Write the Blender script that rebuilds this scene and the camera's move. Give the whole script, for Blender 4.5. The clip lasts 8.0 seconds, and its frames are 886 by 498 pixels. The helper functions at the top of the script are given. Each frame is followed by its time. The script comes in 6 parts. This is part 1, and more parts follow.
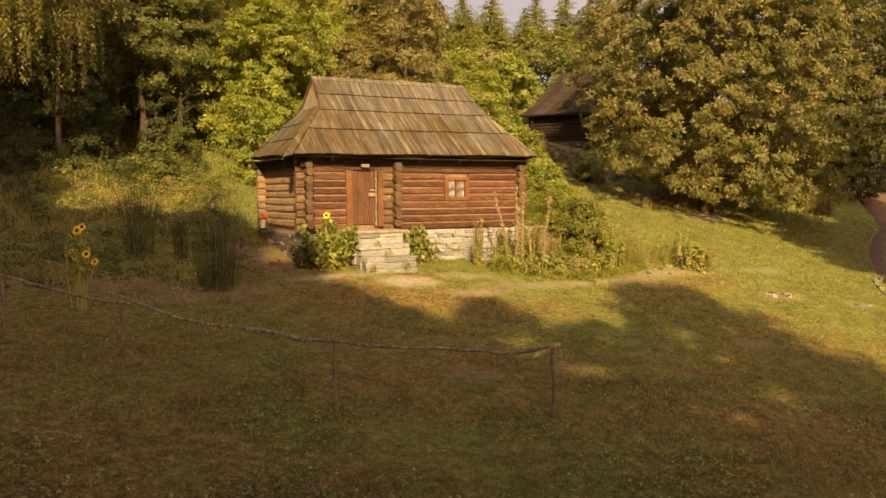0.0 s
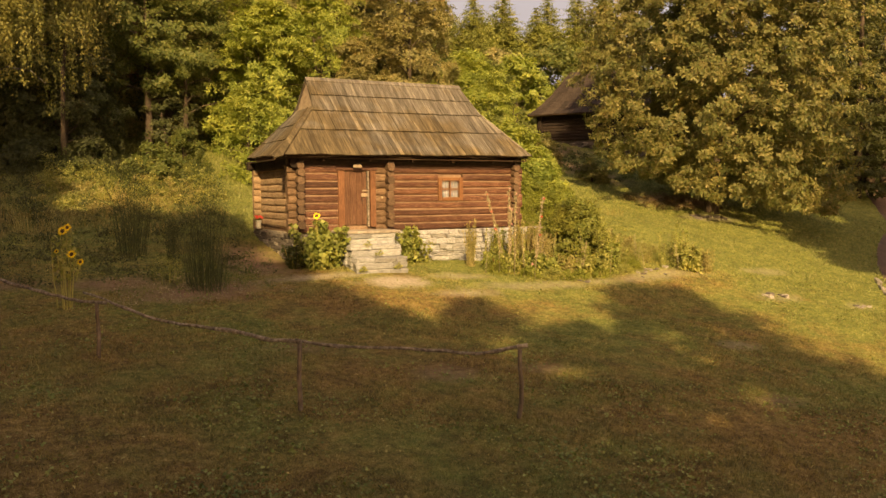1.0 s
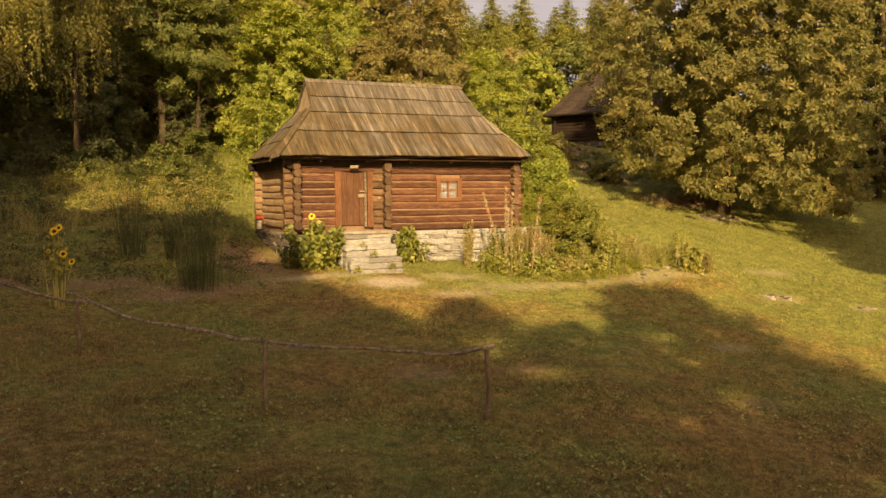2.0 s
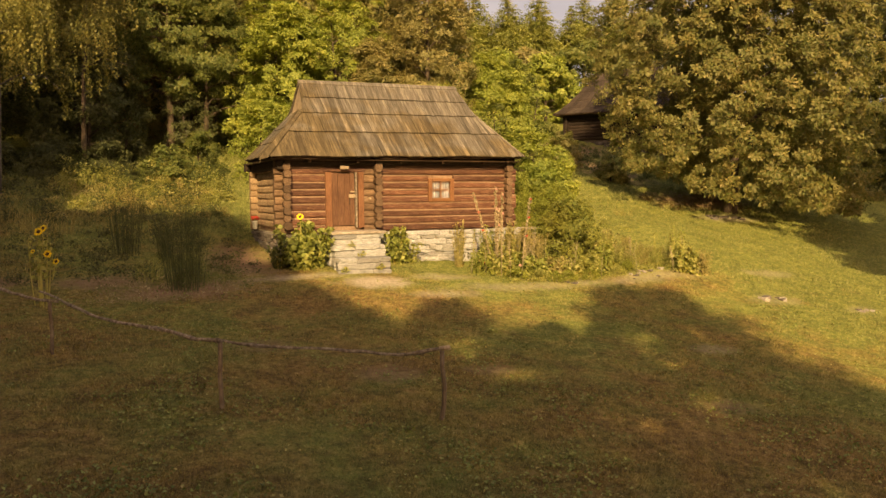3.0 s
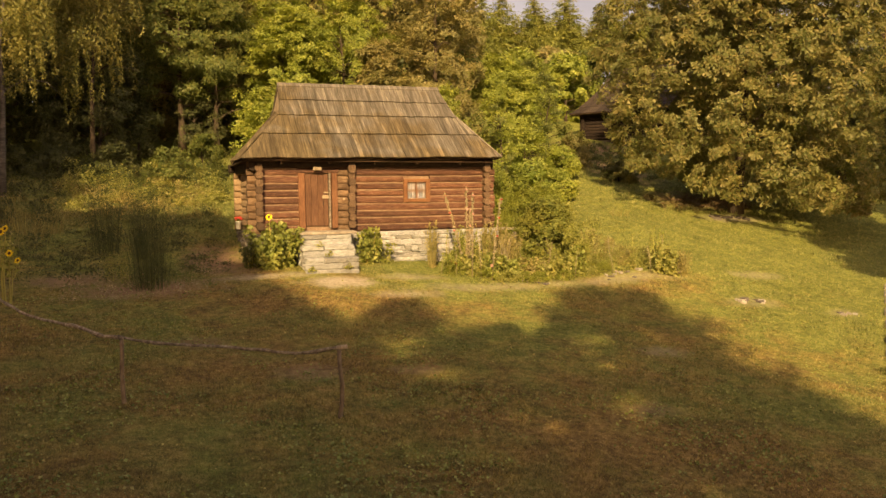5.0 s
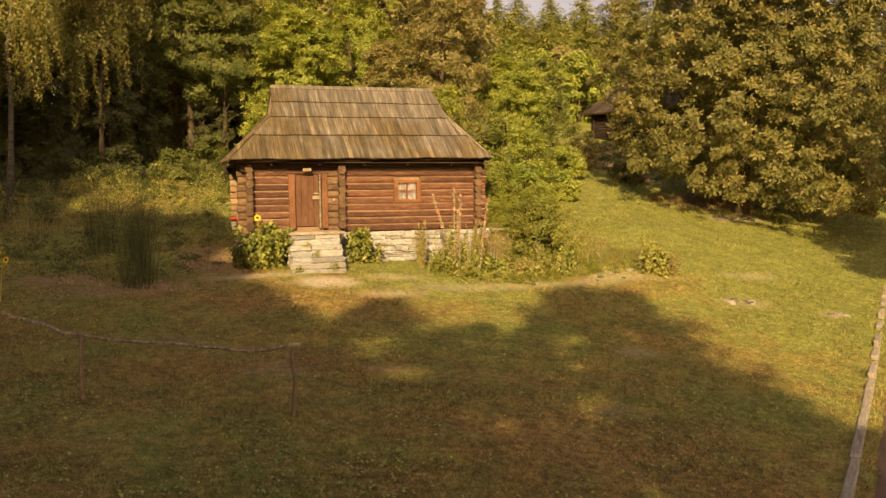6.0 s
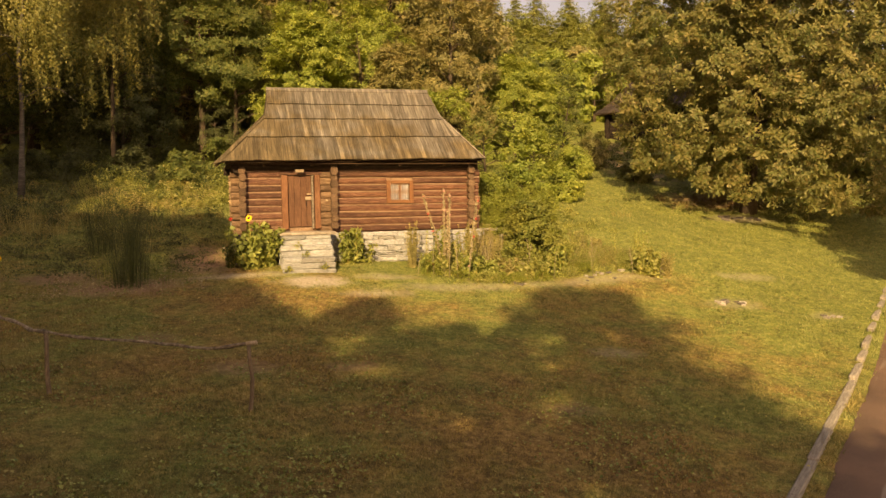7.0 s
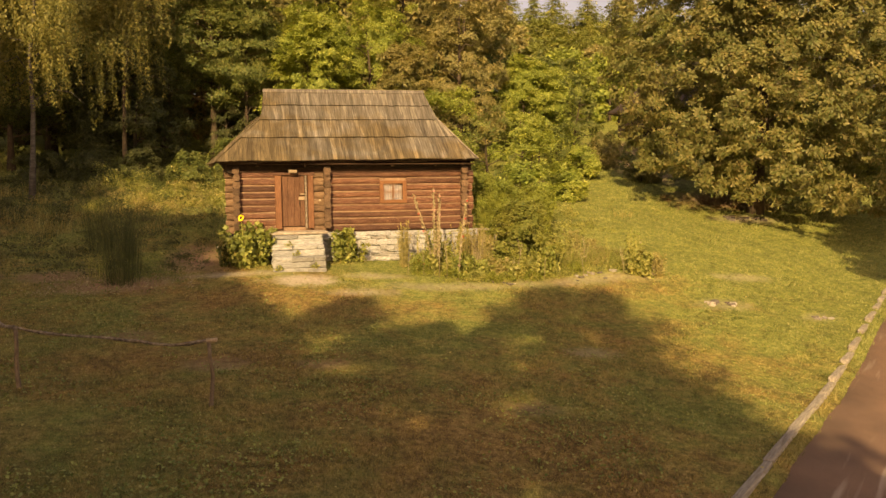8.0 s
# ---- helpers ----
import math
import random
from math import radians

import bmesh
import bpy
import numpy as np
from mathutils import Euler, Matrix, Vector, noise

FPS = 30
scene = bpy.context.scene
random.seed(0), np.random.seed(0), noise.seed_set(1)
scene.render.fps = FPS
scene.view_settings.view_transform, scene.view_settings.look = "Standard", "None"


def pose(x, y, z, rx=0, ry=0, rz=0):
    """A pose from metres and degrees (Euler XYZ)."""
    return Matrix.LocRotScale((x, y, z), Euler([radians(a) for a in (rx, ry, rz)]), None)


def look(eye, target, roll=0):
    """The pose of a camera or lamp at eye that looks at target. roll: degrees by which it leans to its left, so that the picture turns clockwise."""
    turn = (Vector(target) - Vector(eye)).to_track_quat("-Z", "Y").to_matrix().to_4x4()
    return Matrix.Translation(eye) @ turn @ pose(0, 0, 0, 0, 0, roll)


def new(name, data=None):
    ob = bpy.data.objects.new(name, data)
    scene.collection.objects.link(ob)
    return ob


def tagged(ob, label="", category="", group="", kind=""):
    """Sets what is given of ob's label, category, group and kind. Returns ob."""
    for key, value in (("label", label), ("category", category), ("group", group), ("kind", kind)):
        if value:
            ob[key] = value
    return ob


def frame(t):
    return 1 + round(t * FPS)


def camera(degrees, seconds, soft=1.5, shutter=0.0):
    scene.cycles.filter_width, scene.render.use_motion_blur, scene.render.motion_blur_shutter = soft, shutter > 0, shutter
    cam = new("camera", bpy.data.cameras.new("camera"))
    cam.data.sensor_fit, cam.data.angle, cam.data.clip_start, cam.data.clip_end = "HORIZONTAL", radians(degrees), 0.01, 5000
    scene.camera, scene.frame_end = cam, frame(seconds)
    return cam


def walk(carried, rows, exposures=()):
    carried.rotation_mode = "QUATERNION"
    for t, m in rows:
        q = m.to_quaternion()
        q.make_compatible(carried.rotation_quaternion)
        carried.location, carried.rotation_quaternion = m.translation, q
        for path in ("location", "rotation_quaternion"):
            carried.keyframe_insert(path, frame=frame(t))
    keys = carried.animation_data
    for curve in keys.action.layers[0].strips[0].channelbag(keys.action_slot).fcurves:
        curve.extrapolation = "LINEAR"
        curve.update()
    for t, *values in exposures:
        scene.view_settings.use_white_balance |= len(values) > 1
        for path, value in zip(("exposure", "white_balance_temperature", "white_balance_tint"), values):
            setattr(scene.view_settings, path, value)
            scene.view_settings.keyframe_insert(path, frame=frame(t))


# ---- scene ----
cam = camera(60.2, 8.0)
PATH = [
    (0, (0.533, 0.763, 2.709), (1.525, 2.494, 2.567), -0.3),
    (0.5, (0.893, 0.563, 2.711), (1.868, 2.303, 2.57), -0.4),
    (1, (1.289, 0.349, 2.706), (2.239, 2.103, 2.565), -0.4),
    (1.5, (1.707, 0.113, 2.704), (2.626, 1.884, 2.564), -0.4),
    (3, (3.194, -0.674, 2.731), (4.023, 1.141, 2.59), -0.5),
    (3.5, (3.752, -0.96, 2.729), (4.552, 0.868, 2.589), -0.5),
    (4, (4.328, -1.218, 2.726), (5.1, 0.621, 2.586), -0.6),
    (4.5, (4.909, -1.478, 2.726), (5.653, 0.373, 2.586), -0.6),
    (6, (6.678, -2.353, 2.704), (7.325, -0.466, 2.567), -0.7),
    (6.5, (7.281, -2.637, 2.696), (7.891, -0.737, 2.561), -0.7),
    (7, (7.886, -2.92, 2.692), (8.46, -1.009, 2.557), -0.8),
    (7.5, (8.498, -3.193, 2.693), (9.036, -1.271, 2.557), -0.8),
    (8, (9.102, -3.44, 2.688), (9.603, -1.509, 2.553), -0.8),
]
walk(cam, [(t, look(eye, target, roll)) for t, eye, target, roll in PATH], [(0, 0.9, 10500, 12), (8, 0.94, 10250, 12)])

# ---- light ----
SUN_AZ, SUN_EL = radians(24), radians(30)      # the sun stands behind the walk, to its left
sun = new("sun", bpy.data.lights.new("sun", "SUN"))
sun.data.energy, sun.data.angle, sun.data.color = 4.3, radians(0.7), (1.0, 0.83, 0.57)
sun_dir = Vector((-math.sin(SUN_AZ) * math.cos(SUN_EL), -math.cos(SUN_AZ) * math.cos(SUN_EL), math.sin(SUN_EL)))
sun.matrix_world = look(sun_dir * 60, (0, 0, 0))
world = bpy.data.worlds.new("sky")
scene.world = world
world.use_nodes = True
wn = world.node_tree
sky = wn.nodes.new("ShaderNodeTexSky")
sky.sky_type, sky.sun_disc = "NISHITA", False
sky.sun_elevation, sky.sun_rotation = SUN_EL, SUN_AZ + math.pi
sky.dust_density, sky.air_density = 0.9, 1.0
wn.nodes["Background"].inputs[1].default_value = 0.15
haze = wn.nodes.new("ShaderNodeMix")      # the sky of a hazy golden afternoon
haze.data_type, haze.blend_type = "RGBA", "MULTIPLY"
haze.inputs[0].default_value, haze.inputs[7].default_value = 1.0, (1.6, 1.12, 0.94, 1)
wn.links.new(sky.outputs[0], haze.inputs[6])
wn.links.new(haze.outputs[2], wn.nodes["Background"].inputs[0])

# ---- materials ----
def mat_new(name):
    m = bpy.data.materials.new(name)
    m.use_nodes = True
    nt = m.node_tree
    return m, nt, nt.nodes["Principled BSDF"]


def ramp(nt, src, stops):
    r = nt.nodes.new("ShaderNodeValToRGB")
    el = r.color_ramp.elements
    while len(el) < len(stops):
        el.new(0.5)
    for e, (p, c) in zip(el, stops):
        e.position, e.color = p, (*c, 1)
    nt.links.new(src, r.inputs[0])
    return r.outputs[0]


def mixc(nt, fac, a, b, mode="MIX"):
    n = nt.nodes.new("ShaderNodeMix")
    n.data_type, n.blend_type = "RGBA", mode
    for sock, v in ((n.inputs[0], fac), (n.inputs[6], a), (n.inputs[7], b)):
        if hasattr(v, "links"):
            nt.links.new(v, sock)
        elif isinstance(v, (int, float)):
            sock.default_value = v
        else:
            sock.default_value = (*v, 1)
    return n.outputs[2]


def math_n(nt, op, a, b=0.0):
    n = nt.nodes.new("ShaderNodeMath")
    n.operation = op
    for sock, v in ((n.inputs[0], a), (n.inputs[1], b)):
        if hasattr(v, "links"):
            nt.links.new(v, sock)
        else:
            sock.default_value = v
    return n.outputs[0]


def noise_n(nt, scale, detail=4, stretch=None, rough=0.55, obj_random=False):
    co = nt.nodes.new("ShaderNodeTexCoord")
    mp = nt.nodes.new("ShaderNodeMapping")
    if stretch:
        mp.inputs["Scale"].default_value = stretch
    nt.links.new(co.outputs["Object"], mp.inputs["Vector"])
    if obj_random:
        inf = nt.nodes.new("ShaderNodeObjectInfo")
        sc = nt.nodes.new("ShaderNodeVectorMath")
        sc.operation = "SCALE"
        sc.inputs[0].default_value = (37, 19, 53)
        nt.links.new(inf.outputs["Random"], sc.inputs["Scale"])
        nt.links.new(sc.outputs[0], mp.inputs["Location"])
    n = nt.nodes.new("ShaderNodeTexNoise")
    n.inputs["Scale"].default_value, n.inputs["Detail"].default_value, n.inputs["Roughness"].default_value = scale, detail, rough
    nt.links.new(mp.outputs[0], n.inputs["Vector"])
    return n.outputs["Fac"]


def bump(nt, bsdf, height, strength=0.4, dist=0.02):
    b = nt.nodes.new("ShaderNodeBump")
    b.inputs["Strength"].default_value, b.inputs["Distance"].default_value = strength, dist
    nt.links.new(height, b.inputs["Height"])
    nt.links.new(b.outputs[0], bsdf.inputs["Normal"])


def wood(name, dark, mid, light, grain=(1, 1, 1), scale=14.0, rough=0.75, vary=0.35):
    """Weathered wood: fine grain along one axis, broad stains, and a tone of its own for each board."""
    m, nt, b = mat_new(name)
    g = noise_n(nt, scale, 6, grain, 0.65, True)
    s = noise_n(nt, 1.7, 3, None, 0.6, True)
    base = ramp(nt, g, [(0.28, dark), (0.5, mid), (0.74, light)])
    stain = ramp(nt, s, [(0.3, (0.62, 0.58, 0.55)), (0.62, (1.0, 1.0, 1.0))])
    col = mixc(nt, 0.8, base, stain, "MULTIPLY")
    inf = nt.nodes.new("ShaderNodeObjectInfo")
    tone = ramp(nt, inf.outputs["Random"], [(0.0, (1 - vary, 1 - vary, 1 - vary)), (0.6, (1, 1, 1)), (1.0, (1 + vary * 0.5, 1 + vary * 0.5, 1 + vary * 0.45))])
    nt.links.new(mixc(nt, 1.0, col, tone, "MULTIPLY"), b.inputs["Base Color"])
    b.inputs["Roughness"].default_value = rough
    b.inputs["Specular IOR Level"].default_value = 0.25
    bump(nt, b, g, 0.55, 0.012)
    return m


def roof_wood(name, grain):
    """Grey weathered boards with pale runs of rain and olive films of moss that reach over several boards."""
    m, nt, b = mat_new(name)
    g = noise_n(nt, 5, 6, grain, 0.65, True)
    run = noise_n(nt, 2.2, 4, tuple(0.35 + v * 0.25 for v in grain), 0.6)
    co = nt.nodes.new("ShaderNodeTexCoord")
    sep = nt.nodes.new("ShaderNodeSeparateXYZ")
    nt.links.new(co.outputs["Object"], sep.inputs[0])
    film = math_n(nt, "SUBTRACT", noise_n(nt, 0.5, 4, (1, 1, 1.5), 0.6), math_n(nt, "MULTIPLY", math_n(nt, "SUBTRACT", sep.outputs[2], 4.1), 0.07))
    base = ramp(nt, g, [(0.3, (0.055, 0.047, 0.036)), (0.5, (0.112, 0.098, 0.078)), (0.72, (0.212, 0.191, 0.16))])
    base = mixc(nt, 1.0, base, ramp(nt, run, [(0.36, (0.74, 0.71, 0.66)), (0.53, (1.0, 1.0, 0.98)), (0.6, (1.3, 1.28, 1.25)), (0.7, (1.85, 1.82, 1.76))]), "MULTIPLY")
    base = mixc(nt, math_n(nt, "MULTIPLY", ramp(nt, film, [(0.43, (0, 0, 0)), (0.56, (1, 1, 1))]), 0.85), base, mixc(nt, 1.0, base, (0.82, 0.68, 0.42), "MULTIPLY"))
    inf = nt.nodes.new("ShaderNodeObjectInfo")
    tone = ramp(nt, inf.outputs["Random"], [(0.0, (0.68, 0.67, 0.65)), (0.5, (0.97, 0.97, 0.96)), (0.88, (1.12, 1.12, 1.1)), (1.0, (1.55, 1.54, 1.5))])
    nt.links.new(mixc(nt, 1.0, base, tone, "MULTIPLY"), b.inputs["Base Color"])
    b.inputs["Roughness"].default_value, b.inputs["Specular IOR Level"].default_value = 0.85, 0.25
    bump(nt, b, g, 0.55, 0.012)
    return m


M_LOG = wood("oiled_red_log", (0.04, 0.016, 0.01), (0.124, 0.052, 0.03), (0.33, 0.187, 0.113), (0.3, 6, 6), 10, 0.6, 0.5)
M_LOG_SIDE = wood("bare_log", (0.13, 0.086, 0.05), (0.32, 0.222, 0.135), (0.5, 0.37, 0.24), (5, 0.4, 5), 9, 0.8, 0.3)
M_LOG_END = wood("log_end", (0.05, 0.029, 0.018), (0.125, 0.078, 0.048), (0.24, 0.16, 0.1), (3, 1, 3), 12, 0.85, 0.4)
M_LOG_TAN = wood("tan_log_end", (0.064, 0.036, 0.021), (0.158, 0.097, 0.057), (0.3, 0.205, 0.13), (0.6, 4, 4), 10, 0.8, 0.35)
M_CHINK = wood("moss_chinking", (0.14, 0.086, 0.053), (0.285, 0.186, 0.122), (0.4, 0.285, 0.19), (1, 1, 1), 20, 0.95, 0.15)
M_SHINGLE = roof_wood("roof_board", (11, 0.2, 0.2))
M_SHINGLE_SIDE = roof_wood("roof_board_side", (0.2, 11, 0.2))
M_DOOR = wood("door_plank", (0.058, 0.026, 0.014), (0.118, 0.056, 0.031), (0.215, 0.12, 0.073), (9, 1, 0.5), 7, 0.7, 0.25)
M_JAMB = wood("jamb_board", (0.1, 0.042, 0.021), (0.185, 0.083, 0.042), (0.31, 0.16, 0.085), (8, 1, 0.6), 7, 0.65, 0.2)
M_WINDOW = wood("window_trim", (0.125, 0.054, 0.024), (0.21, 0.094, 0.042), (0.3, 0.145, 0.07), (4, 1, 4), 8, 0.6, 0.1)
M_PALE = wood("pale_wood", (0.24, 0.18, 0.115), (0.36, 0.28, 0.19), (0.46, 0.37, 0.26), (6, 1, 1), 8, 0.8, 0.1)
M_OLD_ROOF = wood("tarred_roof_board", (0.02, 0.014, 0.01), (0.045, 0.033, 0.025), (0.085, 0.065, 0.05), (6, 1, 1), 5, 0.9, 0.4)
M_DARKLOG = wood("dark_barn_log", (0.012, 0.008, 0.006), (0.026, 0.017, 0.012), (0.055, 0.038, 0.027), (0.4, 5, 5), 8, 0.9, 0.3)
# near-black beam colour with the shadow under the eaves put into it
M_EAVE_SHADE = wood("eave_shaded_beam", (0.018, 0.012, 0.009), (0.032, 0.022, 0.015), (0.055, 0.037, 0.025), (1, 1, 1), 6, 0.95, 0.2)
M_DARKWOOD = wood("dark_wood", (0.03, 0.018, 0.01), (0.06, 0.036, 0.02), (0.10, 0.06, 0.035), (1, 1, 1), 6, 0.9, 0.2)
M_STEPWOOD = wood("grey_step_board", (0.2, 0.165, 0.125), (0.33, 0.285, 0.22), (0.45, 0.4, 0.32), (1, 7, 1), 7, 0.85, 0.2)
M_POLE = wood("fence_pole", (0.055, 0.042, 0.03), (0.2, 0.16, 0.118), (0.47, 0.4, 0.31), (1, 1, 1), 13, 0.8, 0.15)
M_POST = wood("fence_post", (0.08, 0.055, 0.037), (0.19, 0.138, 0.094), (0.31, 0.24, 0.175), (1, 1, 0.3), 16, 0.85, 0.2)
M_BARK = wood("bark", (0.035, 0.025, 0.017), (0.08, 0.058, 0.04), (0.14, 0.105, 0.075), (3, 3, 0.6), 7, 0.95, 0.2)
M_BIRCHBARK = wood("birch_bark", (0.04, 0.034, 0.029), (0.11, 0.098, 0.084), (0.21, 0.19, 0.165), (1, 1, 5), 3, 0.8, 0.1)


def stone(name, a, b2, c, even=0.0):
    m, nt, b = mat_new(name)
    n = noise_n(nt, 5, 6, None, 0.65, True)
    f = noise_n(nt, 40, 3, None, 0.6, True)
    base = ramp(nt, n, [(0.3, a), (0.5, b2), (0.7, c)])
    inf = nt.nodes.new("ShaderNodeObjectInfo")
    tone = ramp(nt, inf.outputs["Random"], [(0.0, (0.72, 0.69, 0.64)), (0.5, (1, 1, 1)), (1.0, (1.12, 1.1, 1.05))])
    nt.links.new(mixc(nt, 1.0 - even, base, tone, "MULTIPLY"), b.inputs["Base Color"])
    b.inputs["Roughness"].default_value = 0.92
    b.inputs["Specular IOR Level"].default_value = 0.2
    bump(nt, b, math_n(nt, "ADD", n, math_n(nt, "MULTIPLY", f, 0.4)), 0.7, 0.02)
    return m


M_STONE = stone("limed_stone", (0.185, 0.184, 0.172), (0.325, 0.325, 0.308), (0.47, 0.468, 0.45))
M_STONE_GREY = stone("grey_stone", (0.2, 0.18, 0.15), (0.32, 0.29, 0.245), (0.42, 0.385, 0.33))
M_MORTAR = stone("earth_mortar", (0.17, 0.142, 0.106), (0.28, 0.243, 0.187), (0.38, 0.34, 0.27))
M_STONE_DARK = stone("dark_stone", (0.07, 0.06, 0.05), (0.12, 0.105, 0.088), (0.18, 0.16, 0.135))
M_STEP = stone("step_stone", (0.18, 0.182, 0.172), (0.28, 0.283, 0.27), (0.375, 0.377, 0.36))
M_KERB = stone("kerb_concrete", (0.15, 0.128, 0.1), (0.25, 0.222, 0.178), (0.35, 0.318, 0.262), 0.6)


def leafy(name, a, b2, c, trans=0.35, rough=0.55):
    """Foliage: each leaf has a tone of its own, and lets some light through."""
    m, nt, b = mat_new(name)
    geo = nt.nodes.new("ShaderNodeNewGeometry")
    col = ramp(nt, geo.outputs["Random Per Island"], [(0.0, a), (0.5, b2), (1.0, c)])
    n = noise_n(nt, 0.55, 3, None, 0.6)
    tone = ramp(nt, n, [(0.32, (0.72, 0.8, 0.75)), (0.66, (1.15, 1.08, 1.0))])
    col = mixc(nt, 1.0, col, tone, "MULTIPLY")
    nt.links.new(col, b.inputs["Base Color"])
    b.inputs["Roughness"].default_value = rough
    b.inputs["Specular IOR Level"].default_value = 0.3
    tr = nt.nodes.new("ShaderNodeBsdfTranslucent")
    nt.links.new(mixc(nt, 1.0, col, (1.15, 1.1, 0.6), "MULTIPLY"), tr.inputs[0])
    mx = nt.nodes.new("ShaderNodeMixShader")
    mx.inputs[0].default_value = trans
    nt.links.new(b.outputs[0], mx.inputs[1])
    nt.links.new(tr.outputs[0], mx.inputs[2])
    nt.links.new(mx.outputs[0], nt.nodes["Material Output"].inputs[0])
    return m


M_OAK = leafy("oak_leaf", (0.125, 0.141, 0.046), (0.193, 0.19, 0.069), (0.28, 0.238, 0.102))
M_LIME = leafy("bright_leaf", (0.16, 0.205, 0.048), (0.27, 0.32, 0.074), (0.4, 0.425, 0.115))
M_MAPLE = leafy("mid_leaf", (0.089, 0.12, 0.035), (0.141, 0.168, 0.049), (0.208, 0.212, 0.069))
M_SHRUB = leafy("shrub_leaf", (0.14, 0.16, 0.042), (0.22, 0.235, 0.06), (0.33, 0.32, 0.095))
M_OLIVE = leafy("olive_leaf", (0.167, 0.161, 0.064), (0.26, 0.235, 0.097), (0.355, 0.302, 0.138))
M_RUST = leafy("rusty_leaf", (0.12, 0.078, 0.036), (0.18, 0.12, 0.054), (0.24, 0.168, 0.072))
M_BIRCH = leafy("birch_leaf", (0.135, 0.135, 0.042), (0.2, 0.19, 0.058), (0.28, 0.25, 0.085), 0.35)
M_SPRUCE = leafy("spruce_needle", (0.15, 0.18, 0.055), (0.235, 0.255, 0.075), (0.34, 0.34, 0.11), 0.3)
# darker copy of the leaf colour, carrying the shade inside the wood
M_SHADED_LEAF = leafy("shade_toned_leaf", (0.06, 0.07, 0.031), (0.092, 0.102, 0.042), (0.13, 0.136, 0.056))
M_DEEP = leafy("deep_leaf", (0.062, 0.082, 0.029), (0.1, 0.122, 0.04), (0.155, 0.17, 0.055))
M_HERB = leafy("herb_leaf", (0.2, 0.22, 0.066), (0.31, 0.315, 0.1), (0.46, 0.435, 0.18), 0.4)
M_GARDEN = leafy("garden_leaf", (0.15, 0.18, 0.05), (0.25, 0.28, 0.08), (0.4, 0.41, 0.14), 0.35)
M_FERN = leafy("feathery_leaf", (0.155, 0.185, 0.04), (0.245, 0.272, 0.062), (0.37, 0.38, 0.1), 0.4)
M_CLOVER = leafy("clover_leaf", (0.12, 0.15, 0.04), (0.205, 0.235, 0.067), (0.32, 0.345, 0.12), 0.2)
M_HERB_DRY = leafy("dry_herb", (0.225, 0.185, 0.07), (0.34, 0.288, 0.12), (0.46, 0.395, 0.185))
M_STALK = leafy("pale_stalk", (0.25, 0.195, 0.115), (0.35, 0.285, 0.175), (0.45, 0.375, 0.25), 0.1)
M_BROOM = leafy("broom_leaf", (0.045, 0.06, 0.026), (0.072, 0.09, 0.038), (0.115, 0.13, 0.055))
M_STEM = leafy("green_stem", (0.27, 0.25, 0.07), (0.38, 0.33, 0.1), (0.47, 0.4, 0.14), 0.05)


def plain(name, col, rough=0.6, spec=0.3, metal=0.0):
    m, nt, b = mat_new(name)
    n = noise_n(nt, 30, 3)
    nt.links.new(ramp(nt, n, [(0.3, tuple(v * 0.8 for v in col)), (0.7, tuple(min(1, v * 1.12) for v in col))]), b.inputs["Base Color"])
    b.inputs["Roughness"].default_value, b.inputs["Specular IOR Level"].default_value, b.inputs["Metallic"].default_value = rough, spec, metal
    return m


M_YELLOW = plain("yellow_petal", (0.75, 0.52, 0.03))
M_SEED = plain("seed_disc", (0.09, 0.045, 0.015), 0.9)
M_RED = plain("red_petal", (0.42, 0.035, 0.025))
M_PINK = plain("pink_petal", (0.5, 0.24, 0.2))
M_WHITE = plain("white_petal", (0.55, 0.53, 0.47))
M_IRON = plain("iron", (0.06, 0.05, 0.045), 0.55, 0.4, 0.7)
M_CURTAIN = plain("white_curtain", (0.13, 0.135, 0.15), 0.9)
M_GLASS, _nt, _b = mat_new("window_glass")
_b.inputs["Transmission Weight"].default_value, _b.inputs["Roughness"].default_value, _b.inputs["IOR"].default_value = 1.0, 0.03, 1.45


def blob_mask(nt, pos, cx, cy, rx, ry, wob):
    """1 inside an uneven oval on the plan, 0 outside."""
    sep = nt.nodes.new("ShaderNodeSeparateXYZ")
    nt.links.new(pos, sep.inputs[0])
    dx = math_n(nt, "DIVIDE", math_n(nt, "SUBTRACT", sep.outputs[0], cx), rx)
    dy = math_n(nt, "DIVIDE", math_n(nt, "SUBTRACT", sep.outputs[1], cy), ry)
    d = math_n(nt, "SQRT", math_n(nt, "ADD", math_n(nt, "MULTIPLY", dx, dx), math_n(nt, "MULTIPLY", dy, dy)))
    d = math_n(nt, "ADD", d, math_n(nt, "MULTIPLY", math_n(nt, "SUBTRACT", wob, 0.5), 1.6))
    mr = nt.nodes.new("ShaderNodeMapRange")
    mr.inputs[1].default_value, mr.inputs[2].default_value, mr.inputs[3].default_value, mr.inputs[4].default_value = 0.3, 1.2, 1.0, 0.0
    nt.links.new(d, mr.inputs[0])
    return mr.outputs[0]


